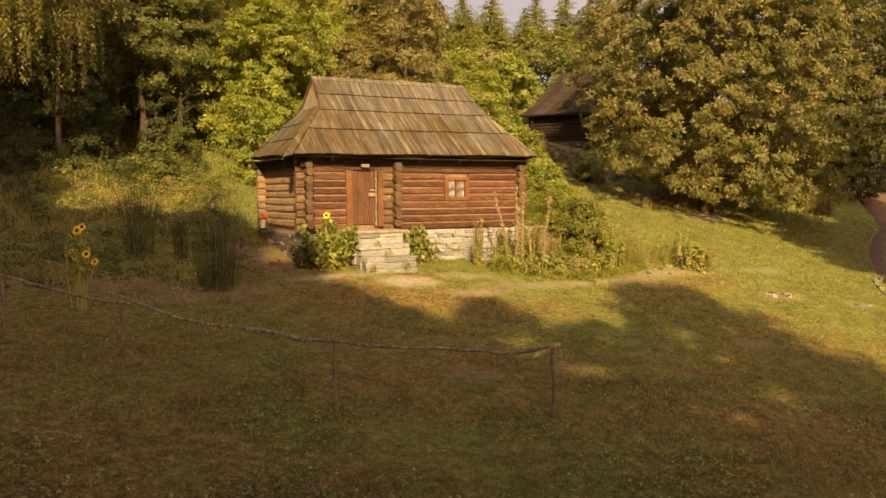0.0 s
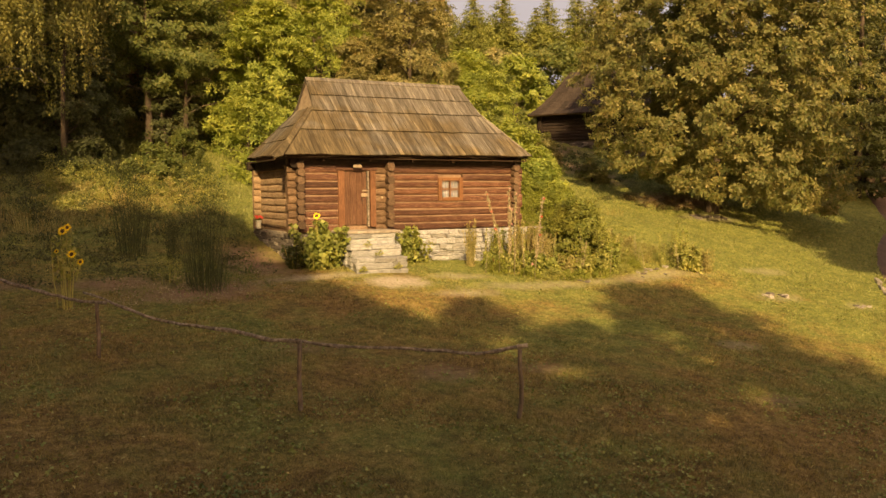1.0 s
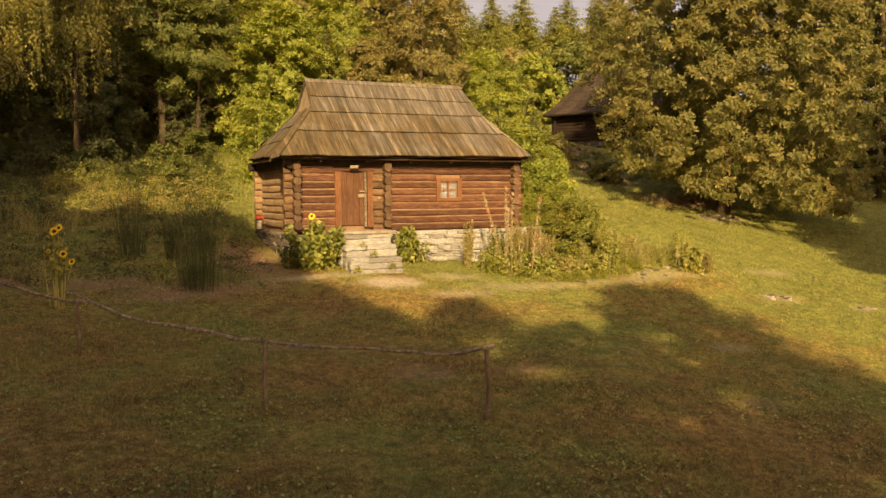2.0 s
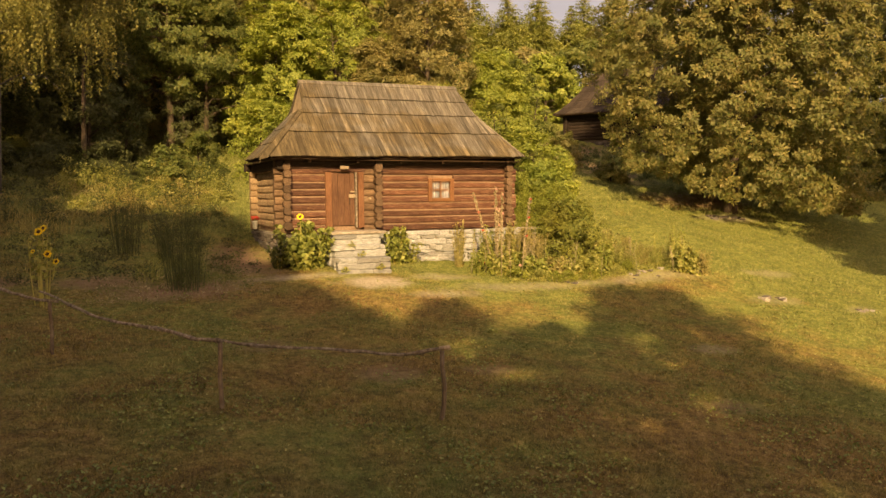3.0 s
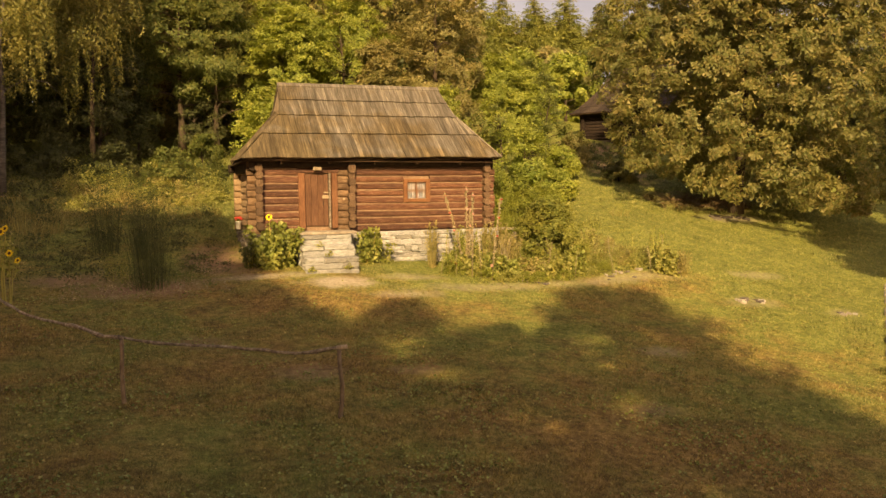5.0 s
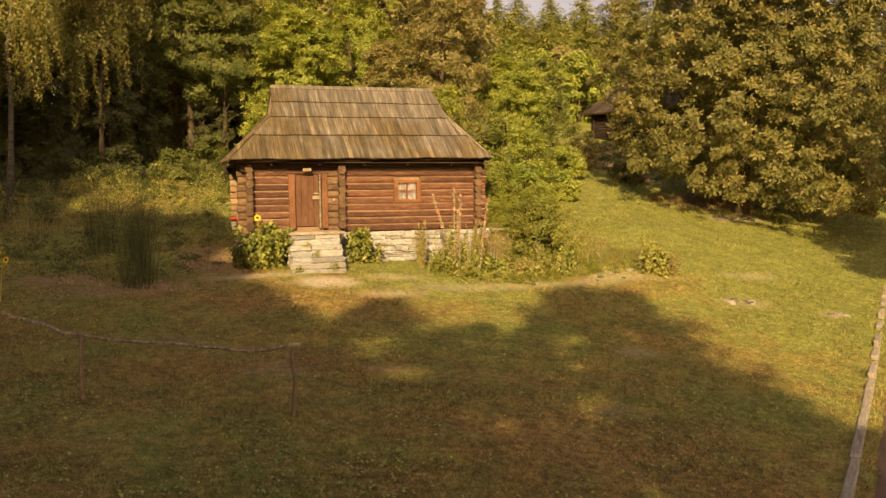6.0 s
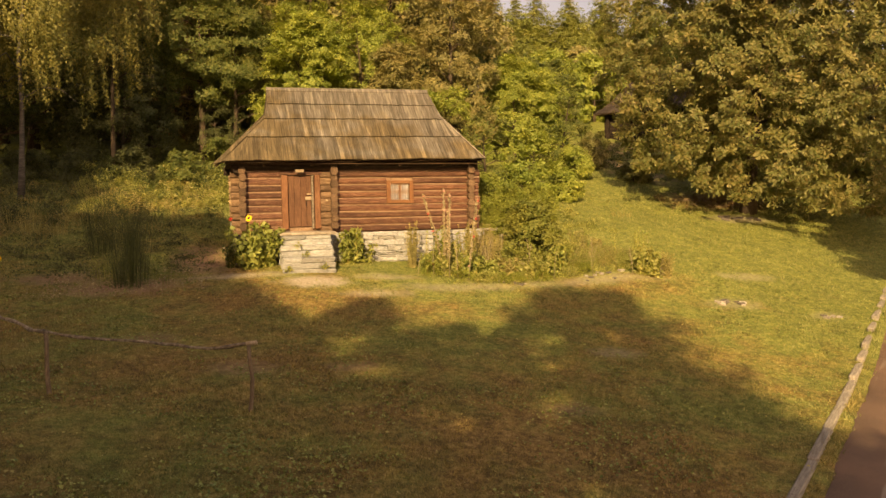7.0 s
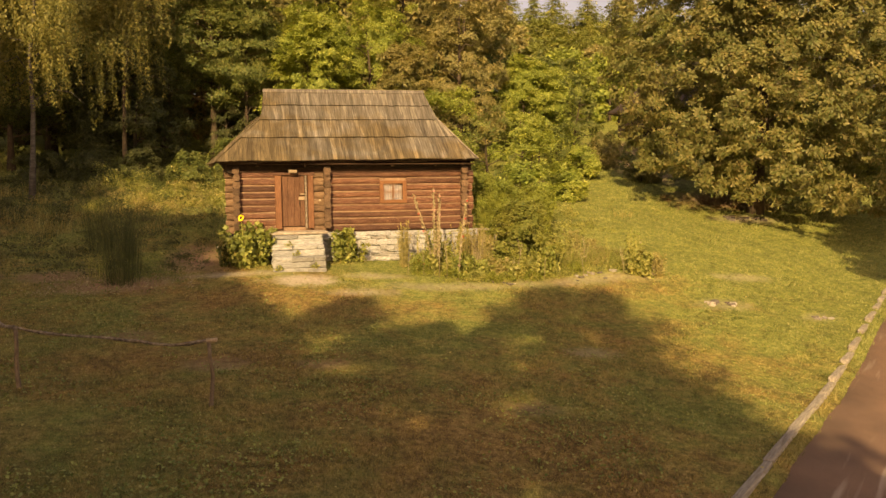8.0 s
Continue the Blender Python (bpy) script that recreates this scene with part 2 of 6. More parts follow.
def dryness(nt):
    """Where the grass is dry (1) and where green (0), the same for soil and blades."""
    geo = nt.nodes.new("ShaderNodeNewGeometry")
    sep = nt.nodes.new("ShaderNodeSeparateXYZ")
    nt.links.new(geo.outputs["Position"], sep.inputs[0])
    f = math_n(nt, "ADD", math_n(nt, "MULTIPLY", noise_n(nt, 0.16, 4), 0.5), math_n(nt, "MULTIPLY", noise_n(nt, 0.9, 6, None, 0.7), 0.5))
    # the lower lawn by the fence is drier, the slope under the oak greener
    east = math_n(nt, "SUBTRACT", sep.outputs[0], 17.0)
    f = math_n(nt, "SUBTRACT", f, math_n(nt, "MULTIPLY", math_n(nt, "MAXIMUM", east, 0.0), 0.011))
    f = math_n(nt, "SUBTRACT", f, math_n(nt, "MULTIPLY", math_n(nt, "MINIMUM", east, 0.0), 0.0055))
    f = math_n(nt, "SUBTRACT", f, math_n(nt, "MULTIPLY", math_n(nt, "SUBTRACT", sep.outputs[1], 13.0), 0.007))
    # trodden, strawy grass before the flower bed
    dy = math_n(nt, "MULTIPLY", math_n(nt, "SUBTRACT", sep.outputs[1], 19.2), 0.42)
    dx = math_n(nt, "MULTIPLY", math_n(nt, "SUBTRACT", sep.outputs[0], 16.0), 0.14)
    near = math_n(nt, "POWER", 2.718, math_n(nt, "MULTIPLY", math_n(nt, "ADD", math_n(nt, "MULTIPLY", dx, dx), math_n(nt, "MULTIPLY", dy, dy)), -1.0))
    f = math_n(nt, "ADD", f, math_n(nt, "MULTIPLY", near, 0.09))
    return ramp(nt, f, [(0.43, (0, 0, 0)), (0.62, (1, 1, 1))])


def patchy(nt, col):
    """Uneven growth: thinner and thicker tufts of grass, a foot to a stride across."""
    n = noise_n(nt, 1.5, 6, None, 0.72)
    return mixc(nt, 1.0, col, ramp(nt, n, [(0.36, (0.76, 0.77, 0.78)), (0.5, (0.99, 0.99, 0.99)), (0.64, (1.2, 1.18, 1.14))]), "MULTIPLY")


def grass_material():
    m, nt, b = mat_new("grass_blade")
    geo = nt.nodes.new("ShaderNodeNewGeometry")
    rnd = geo.outputs["Random Per Island"]
    green = ramp(nt, rnd, [(0.0, (0.16, 0.176, 0.055)), (0.6, (0.228, 0.238, 0.083)), (1.0, (0.31, 0.304, 0.122))])
    dry = ramp(nt, rnd, [(0.0, (0.125, 0.093, 0.027)), (0.4, (0.235, 0.166, 0.052)), (1.0, (0.43, 0.315, 0.118))])
    col = patchy(nt, mixc(nt, dryness(nt), green, dry))
    nt.links.new(col, b.inputs["Base Color"])
    b.inputs["Roughness"].default_value, b.inputs["Specular IOR Level"].default_value = 0.6, 0.2
    tr = nt.nodes.new("ShaderNodeBsdfTranslucent")
    nt.links.new(col, tr.inputs[0])
    mx = nt.nodes.new("ShaderNodeMixShader")
    mx.inputs[0].default_value = 0.3
    nt.links.new(b.outputs[0], mx.inputs[1])
    nt.links.new(tr.outputs[0], mx.inputs[2])
    nt.links.new(mx.outputs[0], nt.nodes["Material Output"].inputs[0])
    return m


M_LAWN = grass_material()


def ground_material():
    m, nt, b = mat_new("meadow_soil")
    geo = nt.nodes.new("ShaderNodeNewGeometry")
    pos = geo.outputs["Position"]
    mid, fine, tiny = noise_n(nt, 0.9, 6, None, 0.7), noise_n(nt, 6, 5, None, 0.7), noise_n(nt, 30, 4, None, 0.7)
    g = math_n(nt, "ADD", math_n(nt, "MULTIPLY", fine, 0.5), math_n(nt, "MULTIPLY", tiny, 0.5))
    green = ramp(nt, g, [(0.36, (0.075, 0.086, 0.024)), (0.5, (0.155, 0.17, 0.045)), (0.64, (0.26, 0.255, 0.085))])
    dry = ramp(nt, g, [(0.36, (0.085, 0.053, 0.019)), (0.5, (0.19, 0.124, 0.046)), (0.64, (0.35, 0.245, 0.103))])
    f = dryness(nt)
    col = patchy(nt, mixc(nt, f, green, dry))
    grit = noise_n(nt, 9, 6, None, 0.7)
    pale = ramp(nt, grit, [(0.3, (0.22, 0.175, 0.115)), (0.5, (0.37, 0.312, 0.225)), (0.7, (0.49, 0.425, 0.32))])
    brown = ramp(nt, grit, [(0.3, (0.13, 0.08, 0.05)), (0.5, (0.245, 0.153, 0.098)), (0.7, (0.34, 0.23, 0.155))])
    wob = noise_n(nt, 1.6, 5, None, 0.65)
    for cx, cy, rx, ry, k in BARE:
        col = mixc(nt, math_n(nt, "MULTIPLY", blob_mask(nt, pos, cx, cy, rx, ry, wob), abs(k)), col, pale if k > 0 else brown)
    nt.links.new(col, b.inputs["Base Color"])
    b.inputs["Roughness"].default_value, b.inputs["Specular IOR Level"].default_value = 0.95, 0.1
    bump(nt, b, math_n(nt, "ADD", g, mid), 0.9, 0.06)
    return m


# places where feet or spades have worn the grass away (pale dust, or with a minus brown earth): the foot of the steps,
# the way round the corner, the beds; the first three stand for leaf litter and the shade on the bank and under the oak
BARE = [(33.6, 40.5, 2.0, 4.2, -0.8), (36.0, 47.0, 3.0, 2.8, -0.8), (34.3, 32.8, 3.2, 2.0, -0.9), (10.9, 20.9, 1.2, 0.62, 1.0), (8.8, 21.9, 1.7, 0.4, 0.6), (7.5, 24.6, 1.2, 2.6, -0.95), (13.2, 21.3, 1.2, 0.4, 0.45), (23.9, 17.8, 1.1, 0.6, 0.3), (5.3, 21.4, 2.0, 1.0, -0.9), (3.4, 22.6, 1.5, 0.9, -0.7),
        (20.6, 20.2, 3.0, 0.5, 0.35), (15.6, 20.3, 2.8, 0.5, 0.35), (12.6, 19.7, 1.3, 0.4, 0.5), (26.5, 20.5, 1.5, 0.5, 0.35), (33.2, 29.3, 2.0, 0.9, 0.5), (26.4, 16.5, 0.7, 0.45, 0.25), (8.4, 13.4, 0.8, 0.6, -0.5), (10.7, 13.4, 0.7, 0.4, -0.5), (0.9, 22.9, 0.8, 0.6, -0.7), (14.5, 10.5, 0.8, 0.5, -0.4), (6.3, 16.0, 0.9, 0.6, -0.4), (17.5, 14.0, 0.8, 0.5, 0.3)]
M_GROUND = ground_material()


# even glow for the backdrop sheet that stands in for the sky
def sky_glow_material():
    m, nt, b = mat_new("sky_backdrop_glow")
    em = nt.nodes.new("ShaderNodeEmission")
    nt.links.new(ramp(nt, noise_n(nt, 0.006, 4, (1, 1, 2.5), 0.55), [(0.35, (0.26, 0.28, 0.385)), (0.65, (0.34, 0.355, 0.46))]), em.inputs[0])
    nt.links.new(em.outputs[0], nt.nodes["Material Output"].inputs[0])
    return m


M_SKY_GLOW = sky_glow_material()


def road_material():
    m, nt, b = mat_new("worn_asphalt")
    fine, mid = noise_n(nt, 60, 4, None, 0.7), noise_n(nt, 0.9, 5, None, 0.6)
    base = ramp(nt, fine, [(0.3, (0.095, 0.055, 0.034)), (0.7, (0.17, 0.103, 0.066))])
    tone = ramp(nt, mid, [(0.3, (0.8, 0.8, 0.8)), (0.6, (1.1, 1.08, 1.05)), (0.78, (1.35, 1.3, 1.25))])
    co = nt.nodes.new("ShaderNodeTexCoord")
    mp = nt.nodes.new("ShaderNodeMapping")
    mp.inputs["Scale"].default_value = (0.22, 3.4, 1)
    turn = nt.nodes.new("ShaderNodeMapping")
    turn.inputs["Rotation"].default_value = (0, 0, radians(-39.6))
    nt.links.new(co.outputs["Object"], turn.inputs["Vector"])
    nt.links.new(turn.outputs[0], mp.inputs["Vector"])
    st = nt.nodes.new("ShaderNodeTexNoise")
    st.inputs["Scale"].default_value, st.inputs["Detail"].default_value = 1.4, 6
    nt.links.new(mp.outputs[0], st.inputs["Vector"])
    scuff = ramp(nt, st.outputs["Fac"], [(0.58, (0, 0, 0)), (0.7, (1, 1, 1))])
    col = mixc(nt, 1.0, base, tone, "MULTIPLY")
    nt.links.new(mixc(nt, math_n(nt, "MULTIPLY", scuff, 0.6), col, (0.3, 0.24, 0.19)), b.inputs["Base Color"])
    b.inputs["Roughness"].default_value = 0.9
    bump(nt, b, fine, 0.5, 0.01)
    return m


M_ROAD = road_material()

# ---- mesh helpers ----
def mesh_from(name, verts, faces, mat, smooth=False):
    me = bpy.data.meshes.new(name)
    me.from_pydata([tuple(v) for v in verts], [], [tuple(f) for f in faces])
    me.materials.append(mat)
    if smooth:
        me.polygons.foreach_set("use_smooth", [True] * len(me.polygons))
    me.update()
    return me


def mesh_np(name, v, k, mat, smooth=False):
    """A mesh of separate faces with k corners each, from an array of shape (faces * k, 3)."""
    n = len(v) // k
    me = bpy.data.meshes.new(name)
    me.vertices.add(n * k)
    me.vertices.foreach_set("co", np.ascontiguousarray(v, dtype=np.float32).ravel())
    me.loops.add(n * k)
    me.loops.foreach_set("vertex_index", np.arange(n * k, dtype=np.int32))
    me.polygons.add(n)
    me.polygons.foreach_set("loop_start", np.arange(0, n * k, k, dtype=np.int32))
    me.materials.append(mat)
    me.update(calc_edges=True)
    return me


class Geo:
    """Collects verts and faces for one part."""
    def __init__(self):
        self.v, self.f = [], []

    def add(self, verts, faces):
        o = len(self.v)
        self.v += [tuple(p) for p in verts]
        self.f += [tuple(i + o for i in f) for f in faces]
        return self

    def box(self, lo, hi, ch=0.0):
        x0, y0, z0 = lo
        x1, y1, z1 = hi
        if ch <= 0:
            vs = [(x, y, z) for z in (z0, z1) for y in (y0, y1) for x in (x0, x1)]
            return self.add(vs, [(0, 2, 3, 1), (4, 5, 7, 6), (0, 1, 5, 4), (2, 6, 7, 3), (0, 4, 6, 2), (1, 3, 7, 5)])
        bm = bmesh.new()
        bmesh.ops.create_cube(bm, size=1)
        bmesh.ops.scale(bm, vec=(x1 - x0, y1 - y0, z1 - z0), verts=bm.verts)
        bmesh.ops.translate(bm, vec=((x0 + x1) / 2, (y0 + y1) / 2, (z0 + z1) / 2), verts=bm.verts)
        bmesh.ops.bevel(bm, geom=list(bm.edges), offset=ch, segments=1, affect="EDGES")
        bm.verts.index_update()
        self.add([v.co for v in bm.verts], [[v.index for v in f.verts] for f in bm.faces])
        bm.free()
        return self

    def prism(self, pts, off):
        """A slab: a planar ring of points and the same ring moved by off."""
        n = len(pts)
        a = [Vector(p) for p in pts]
        vs = a + [p + Vector(off) for p in a]
        return self.add(vs, [tuple(range(n))[::-1], tuple(range(n, 2 * n))] + [(i, (i + 1) % n, n + (i + 1) % n, n + i) for i in range(n)])

    def tube(self, pts, radii, sides=8, caps=True, squash=1.0, square=2.0, rough=None):
        pts = [Vector(p) for p in pts]
        rings = []
        ref = Vector((0, 0, 1)) if abs((pts[-1] - pts[0]).normalized().z) < 0.9 else Vector((1, 0, 0))
        for i, p in enumerate(pts):
            d = (pts[min(i + 1, len(pts) - 1)] - pts[max(i - 1, 0)]).normalized()
            u = d.cross(ref).normalized()
            w = u.cross(d)
            ring = []
            for k in range(sides):
                a = 2 * math.pi * (k + 0.5) / sides
                c, s = math.cos(a), math.sin(a)
                c, s = math.copysign(abs(c) ** (2 / square), c), math.copysign(abs(s) ** (2 / square), s)
                j = 1 + (rough.uniform(-0.045, 0.045) if rough else 0)
                ring.append(p + radii[i] * j * (u * c * squash + w * s))
            rings.append(ring)
        vs = [q for r in rings for q in r]
        fs = [(i * sides + k, i * sides + (k + 1) % sides, (i + 1) * sides + (k + 1) % sides, (i + 1) * sides + k) for i in range(len(pts) - 1) for k in range(sides)]
        if caps:
            fs += [tuple(range(sides))[::-1], tuple(range((len(pts) - 1) * sides, len(pts) * sides))]
        return self.add(vs, fs)


def thing(name, base, label, category, group="", kind=""):
    return tagged(_at(new(name), base), label, category, group, kind)


def _at(ob, base):
    ob.location = base
    return ob


def part(name, geo, mat, parent, label="", smooth=False, origin=None):
    """One mesh object under a thing; geo is in world places, or a mesh in local ones."""
    if isinstance(geo, Geo):
        top, base = parent, Vector((0, 0, 0))
        while top is not None:
            base, top = base + Vector(top.location), top.parent
        geo = mesh_from(name, [Vector(v) - base for v in geo.v], geo.f, mat, smooth)
    ob = new(name, geo)
    ob.parent = parent
    if label:
        ob["label"] = label
    return ob


def solo(name, geo, mat, label, category, group="", kind="", smooth=False):
    """A thing of one mesh, in world places, with its origin at its foot."""
    vs = np.array(geo.v)
    base = Vector(((vs[:, 0].min() + vs[:, 0].max()) / 2, (vs[:, 1].min() + vs[:, 1].max()) / 2, vs[:, 2].min()))
    ob = new(name, mesh_from(name, [Vector(v) - base for v in geo.v], geo.f, mat, smooth))
    ob.location = base
    return tagged(ob, label, category, group, kind)


rng = np.random.default_rng(7)


def rise(u, w):
    return w * np.logaddexp(0, u / w)


def road_side(x):
    """The kerb's line on the plan."""
    return -6.9 + 0.826 * x - 0.0133 * np.maximum(0, np.minimum(x, 46) - 30) ** 2


def kerb_slope(x):
    return 0.826 - 0.0266 * np.maximum(0, np.minimum(x, 46) - 30)


def road_off(x, y):
    """How far a place lies beyond the kerb, towards the road."""
    xc = np.clip(x, -15, 60)
    return (road_side(xc) - y) / np.sqrt(1 + kerb_slope(xc) ** 2)


def gz(x, y):
    """The lie of the land: a lawn that falls to the road, and a hill behind."""
    x, y = np.clip(np.asarray(x, float), -14, 60), np.clip(np.asarray(y, float), -28, 78)
    z = -1.7527 - 0.08 * x + 0.056 * y + 0.1493 * rise(y - 22, 3) - 0.00211 * x * rise(y - 22, 3) + 0.03445 * rise(20 - x, 4) - 0.0074 * rise(y - 15, 2)
    z = z + 0.003962 * x * y - 0.0381 * rise(x - 28, 3) + 0.5067 * np.exp(-((x - 25) / 5) ** 2 - ((y - 26) / 5) ** 2)
    z = z + 0.26 * np.exp(-((x - 11.5) / 5) ** 2 - ((y - 22) / 2.6) ** 2) + 0.3 * np.exp(-((x - 21.5) / 3) ** 2 - ((y - 20.8) / 2) ** 2) - 0.2 * np.exp(-((x - 23) / 4) ** 2 - ((y - 12) / 3) ** 2)
    z = z - 0.15 * np.exp(-((x - 3.2) / 4) ** 2 - ((y - 18.5) / 4) ** 2)
    return z + 0.02 * np.sin(1.3 * x + 0.7 * y) * np.sin(0.9 * y - 0.4 * x) + 0.012 * np.sin(3.1 * x) * np.sin(2.7 * y)


def gzf(x, y):
    return float(gz(x, y))


# ---- ground, road, kerb ----
def axis(lo, hi, step, far):
    inner = np.arange(lo, hi + step / 2, step)
    out = [far * 0.12, far * 0.3, far * 0.6, far]
    return np.concatenate([lo - np.array(out)[::-1], inner, hi + np.array(out)])


gx, gy = axis(-14, 62, 0.4, 600), axis(-30, 80, 0.4, 600)
GX, GY = np.meshgrid(gx, gy)
off = road_off(GX, GY)
GZ = gz(GX, GY) - 0.18 * np.clip((off - 0.33) / 0.3, 0, 1) * np.clip((4.9 - off) / 0.3, 0, 1)
nx, ny = len(gx), len(gy)
idx = np.arange(nx * ny).reshape(ny, nx)
quads = np.stack([idx[:-1, :-1], idx[:-1, 1:], idx[1:, 1:], idx[1:, :-1]], -1).reshape(-1, 4)
tagged(new("ground", mesh_from("ground", np.stack([GX, GY, GZ], -1).reshape(-1, 3), quads.tolist(), M_GROUND, True)), "uneven meadow of short dry and green grass", "ground", "", "structure")

xs = np.arange(-14, 60.1, 0.4)
slope = kerb_slope(xs)
nrm = np.stack([slope, -np.ones_like(xs)], -1) / np.sqrt(1 + slope[:, None] ** 2)
line = np.stack([xs, road_side(xs)], -1)
rv, rf = [], []
OFFS = (0.27, 0.38, 1.2, 2.0, 2.8, 3.6, 4.4, 4.9)
for i in range(len(xs)):
    for j, o in enumerate(OFFS):
        w = 0.08 * math.sin(2.3 * xs[i]) + 0.05 * math.sin(5.1 * xs[i] + 1) if j == 0 else 0
        p = line[i] + nrm[i] * (o + w)
        rv.append((p[0], p[1], gzf(*p) - (0.10 if j in (0, 7) else 0.02)))
for i in range(len(xs) - 1):
    for j in range(len(OFFS) - 1):
        a = i * len(OFFS) + j
        rf.append((a, a + 1, a + 1 + len(OFFS), a + len(OFFS)))
tagged(new("road", mesh_from("road", rv, rf, M_ROAD, True)), "worn reddish-brown asphalt lane beside the lawn", "road", "", "structure")

# ---- the log house ----
WF, WB, WL, WR, WM = 24.02, 28.2, 8.87, 17.0, 11.97     # log centre lines: front, back, left, right, cross wall
Z0, STEP_H, NLOG = 1.52, 0.238, 10                      # first log's underside, a course, courses
EAVE_Z, RIDGE_Z, RIDGE_Y = 3.94, 6.72, 26.3
EF, EB, EL, ER = 23.36, 28.85, 8.25, 17.42               # eaves: front, back, left, right
GL, GR, G_Z = 9.9, 16.25, 5.66                          # gablets
RL, RR = 9.98, 16.03                                    # ridge ends
house = thing("log_house", (12.9, 26.1, gzf(12.9, 26.1)), "old one-storey log house with a steep grey board roof", "house")


def log(a, b, r, mat, parent, name="log", label="", seed=0):
    """A hewn log with an uneven girth from a to b."""
    rnd = random.Random(seed)
    a, b = Vector(a), Vector(b)
    n = max(1, int((b - a).length / 0.55) + 1)
    pts, rad = [], []
    for i in range(n + 1):
        p = a.lerp(b, i / n)
        p.z += rnd.uniform(-0.007, 0.007)
        pts.append(p)
        rad.append(r * rnd.uniform(0.95, 1.04))
    side = Vector((-(b - a).y, (b - a).x, 0)).normalized()
    for p in pts:
        p += side * rnd.uniform(-0.014, 0.014)
    g = Geo().tube(pts, rad, 12, True, 1.0, rnd.uniform(2.5, 3.6), rnd)
    return part(name, g, mat, parent, label, False)


wall_front = part("front_wall", Geo().box((WL, WF - 0.03, Z0), (WR, WF + 0.09, 3.9)), M_CHINK, house, "moss-chinked wall of red-brown oiled logs")
wall_side = part("side_wall", Geo().box((WL - 0.03, WF + 0.1, Z0), (WL + 0.09, WB - 0.1, 3.9)), M_CHINK, house, "gable-side wall of bare weathered logs")
wall_right = part("side_wall", Geo().box((WR - 0.09, WF + 0.1, Z0), (WR + 0.03, WB - 0.1, 3.9)), M_CHINK, house)
wall_back = part("back_wall", Geo().box((WL, WB - 0.05, Z0), (WR, WB + 0.05, 3.9)), M_CHINK, house)
DOOR, WIN = (10.17, 11.5, 3.66), (13.86, 14.85, 2.50, 3.32)
for i in range(NLOG):
    z = Z0 + STEP_H * (i + 0.5)
    r = 0.124 + 0.006 * math.sin(i * 2.1)
    jit = 0.035 * math.sin(i * 3.7)
    spans = []
    if z < DOOR[2]:
        spans = [(8.5 + jit * 0.6, 8.9, M_LOG_TAN), (8.9, DOOR[0], M_LOG), (DOOR[1], 11.9, M_LOG_TAN)]
    else:
        spans = [(8.5 + jit * 0.6, 8.9, M_LOG_TAN), (8.9, 11.9, M_LOG)]
    if WIN[2] - 0.08 < z < WIN[3] + 0.08:
        spans += [(11.9, WIN[0], M_LOG), (WIN[1], 17.36 + jit, M_LOG)]
    else:
        spans += [(11.9, 17.36 - jit, M_LOG)]
    for k, (xa, xb, mm) in enumerate(spans):
        log((xa, WF, z), (xb, WF, z), r, mm, wall_front, seed=i * 7 + k)
        # pale chinking pushed forward, also drawing the logs' sunlit upper edges
        if mm is M_LOG and i < NLOG - 1:
            rc = random.Random(i * 5 + k)
            m = max(2, int((xb - xa) / 0.5))
            zc = z + STEP_H / 2
            part("chinking", Geo().tube([(xa + (xb - xa) * q / m, WF - 0.098 + rc.uniform(-0.01, 0.004), zc - 0.012 + rc.uniform(-0.006, 0.006)) for q in range(m + 1)], [rc.uniform(0.02, 0.032) for _ in range(m + 1)], 6), M_CHINK, wall_front)
    zs = z - STEP_H * 0.5 + 0.02
    if i > 0:
        log((WL, 23.66 + jit, zs), (WL, 24.0, zs), r * 0.98, M_LOG_END, wall_side, "log_end", "dark weathered end of a side-wall log", seed=i + 250)
        log((WL, 24.0, zs), (WL, 28.62 - jit, zs), r, M_LOG_SIDE, wall_side, seed=i + 200)
        log((WR, 23.68 - jit, zs), (WR, 24.0, zs), r * 0.98, M_LOG_END, wall_right, "log_end", "dark weathered end of a side-wall log", seed=i + 350)
        log((WR, 24.0, zs), (WR, 28.62, zs), r, M_LOG_SIDE, wall_right, seed=i + 300)
        log((WM, 23.66 - jit, zs), (WM, 24.1, zs), r * 0.98, M_LOG_END, wall_front, "log_end", "dark weathered end of a cross-wall log", seed=i + 400)
    log((8.52, WB, z), (17.36, WB, z), r, M_LOG_SIDE, wall_back, seed=i + 500)
# the crowning beams that bear the rafters, coloured for the eave's shadow on them
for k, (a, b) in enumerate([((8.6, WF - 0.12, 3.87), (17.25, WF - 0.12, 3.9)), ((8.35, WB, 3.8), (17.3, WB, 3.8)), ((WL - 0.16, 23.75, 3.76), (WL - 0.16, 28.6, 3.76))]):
    log(a, b, 0.165, M_EAVE_SHADE, house, "wall_plate", seed=900 + k)
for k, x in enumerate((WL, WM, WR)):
    log((x, 23.62, 3.88), (x, 28.7, 3.88), 0.11, M_EAVE_SHADE, house, "tie_beam", seed=920 + k)
log((WM, 23.62, 3.63), (WM, 24.1, 3.63), 0.12, M_LOG_END, wall_front, "log_end", seed=940)


def hip_x(z, left=True):
    f = min(1.0, max(0.0, (z - EAVE_Z) / (G_Z - EAVE_Z)))
    g = min(1.0, max(0.0, (z - G_Z) / (RIDGE_Z - G_Z)))
    return EL + (GL - EL) * f + (RL - GL) * g if left else ER + (GR - ER) * f + (RR - GR) * g


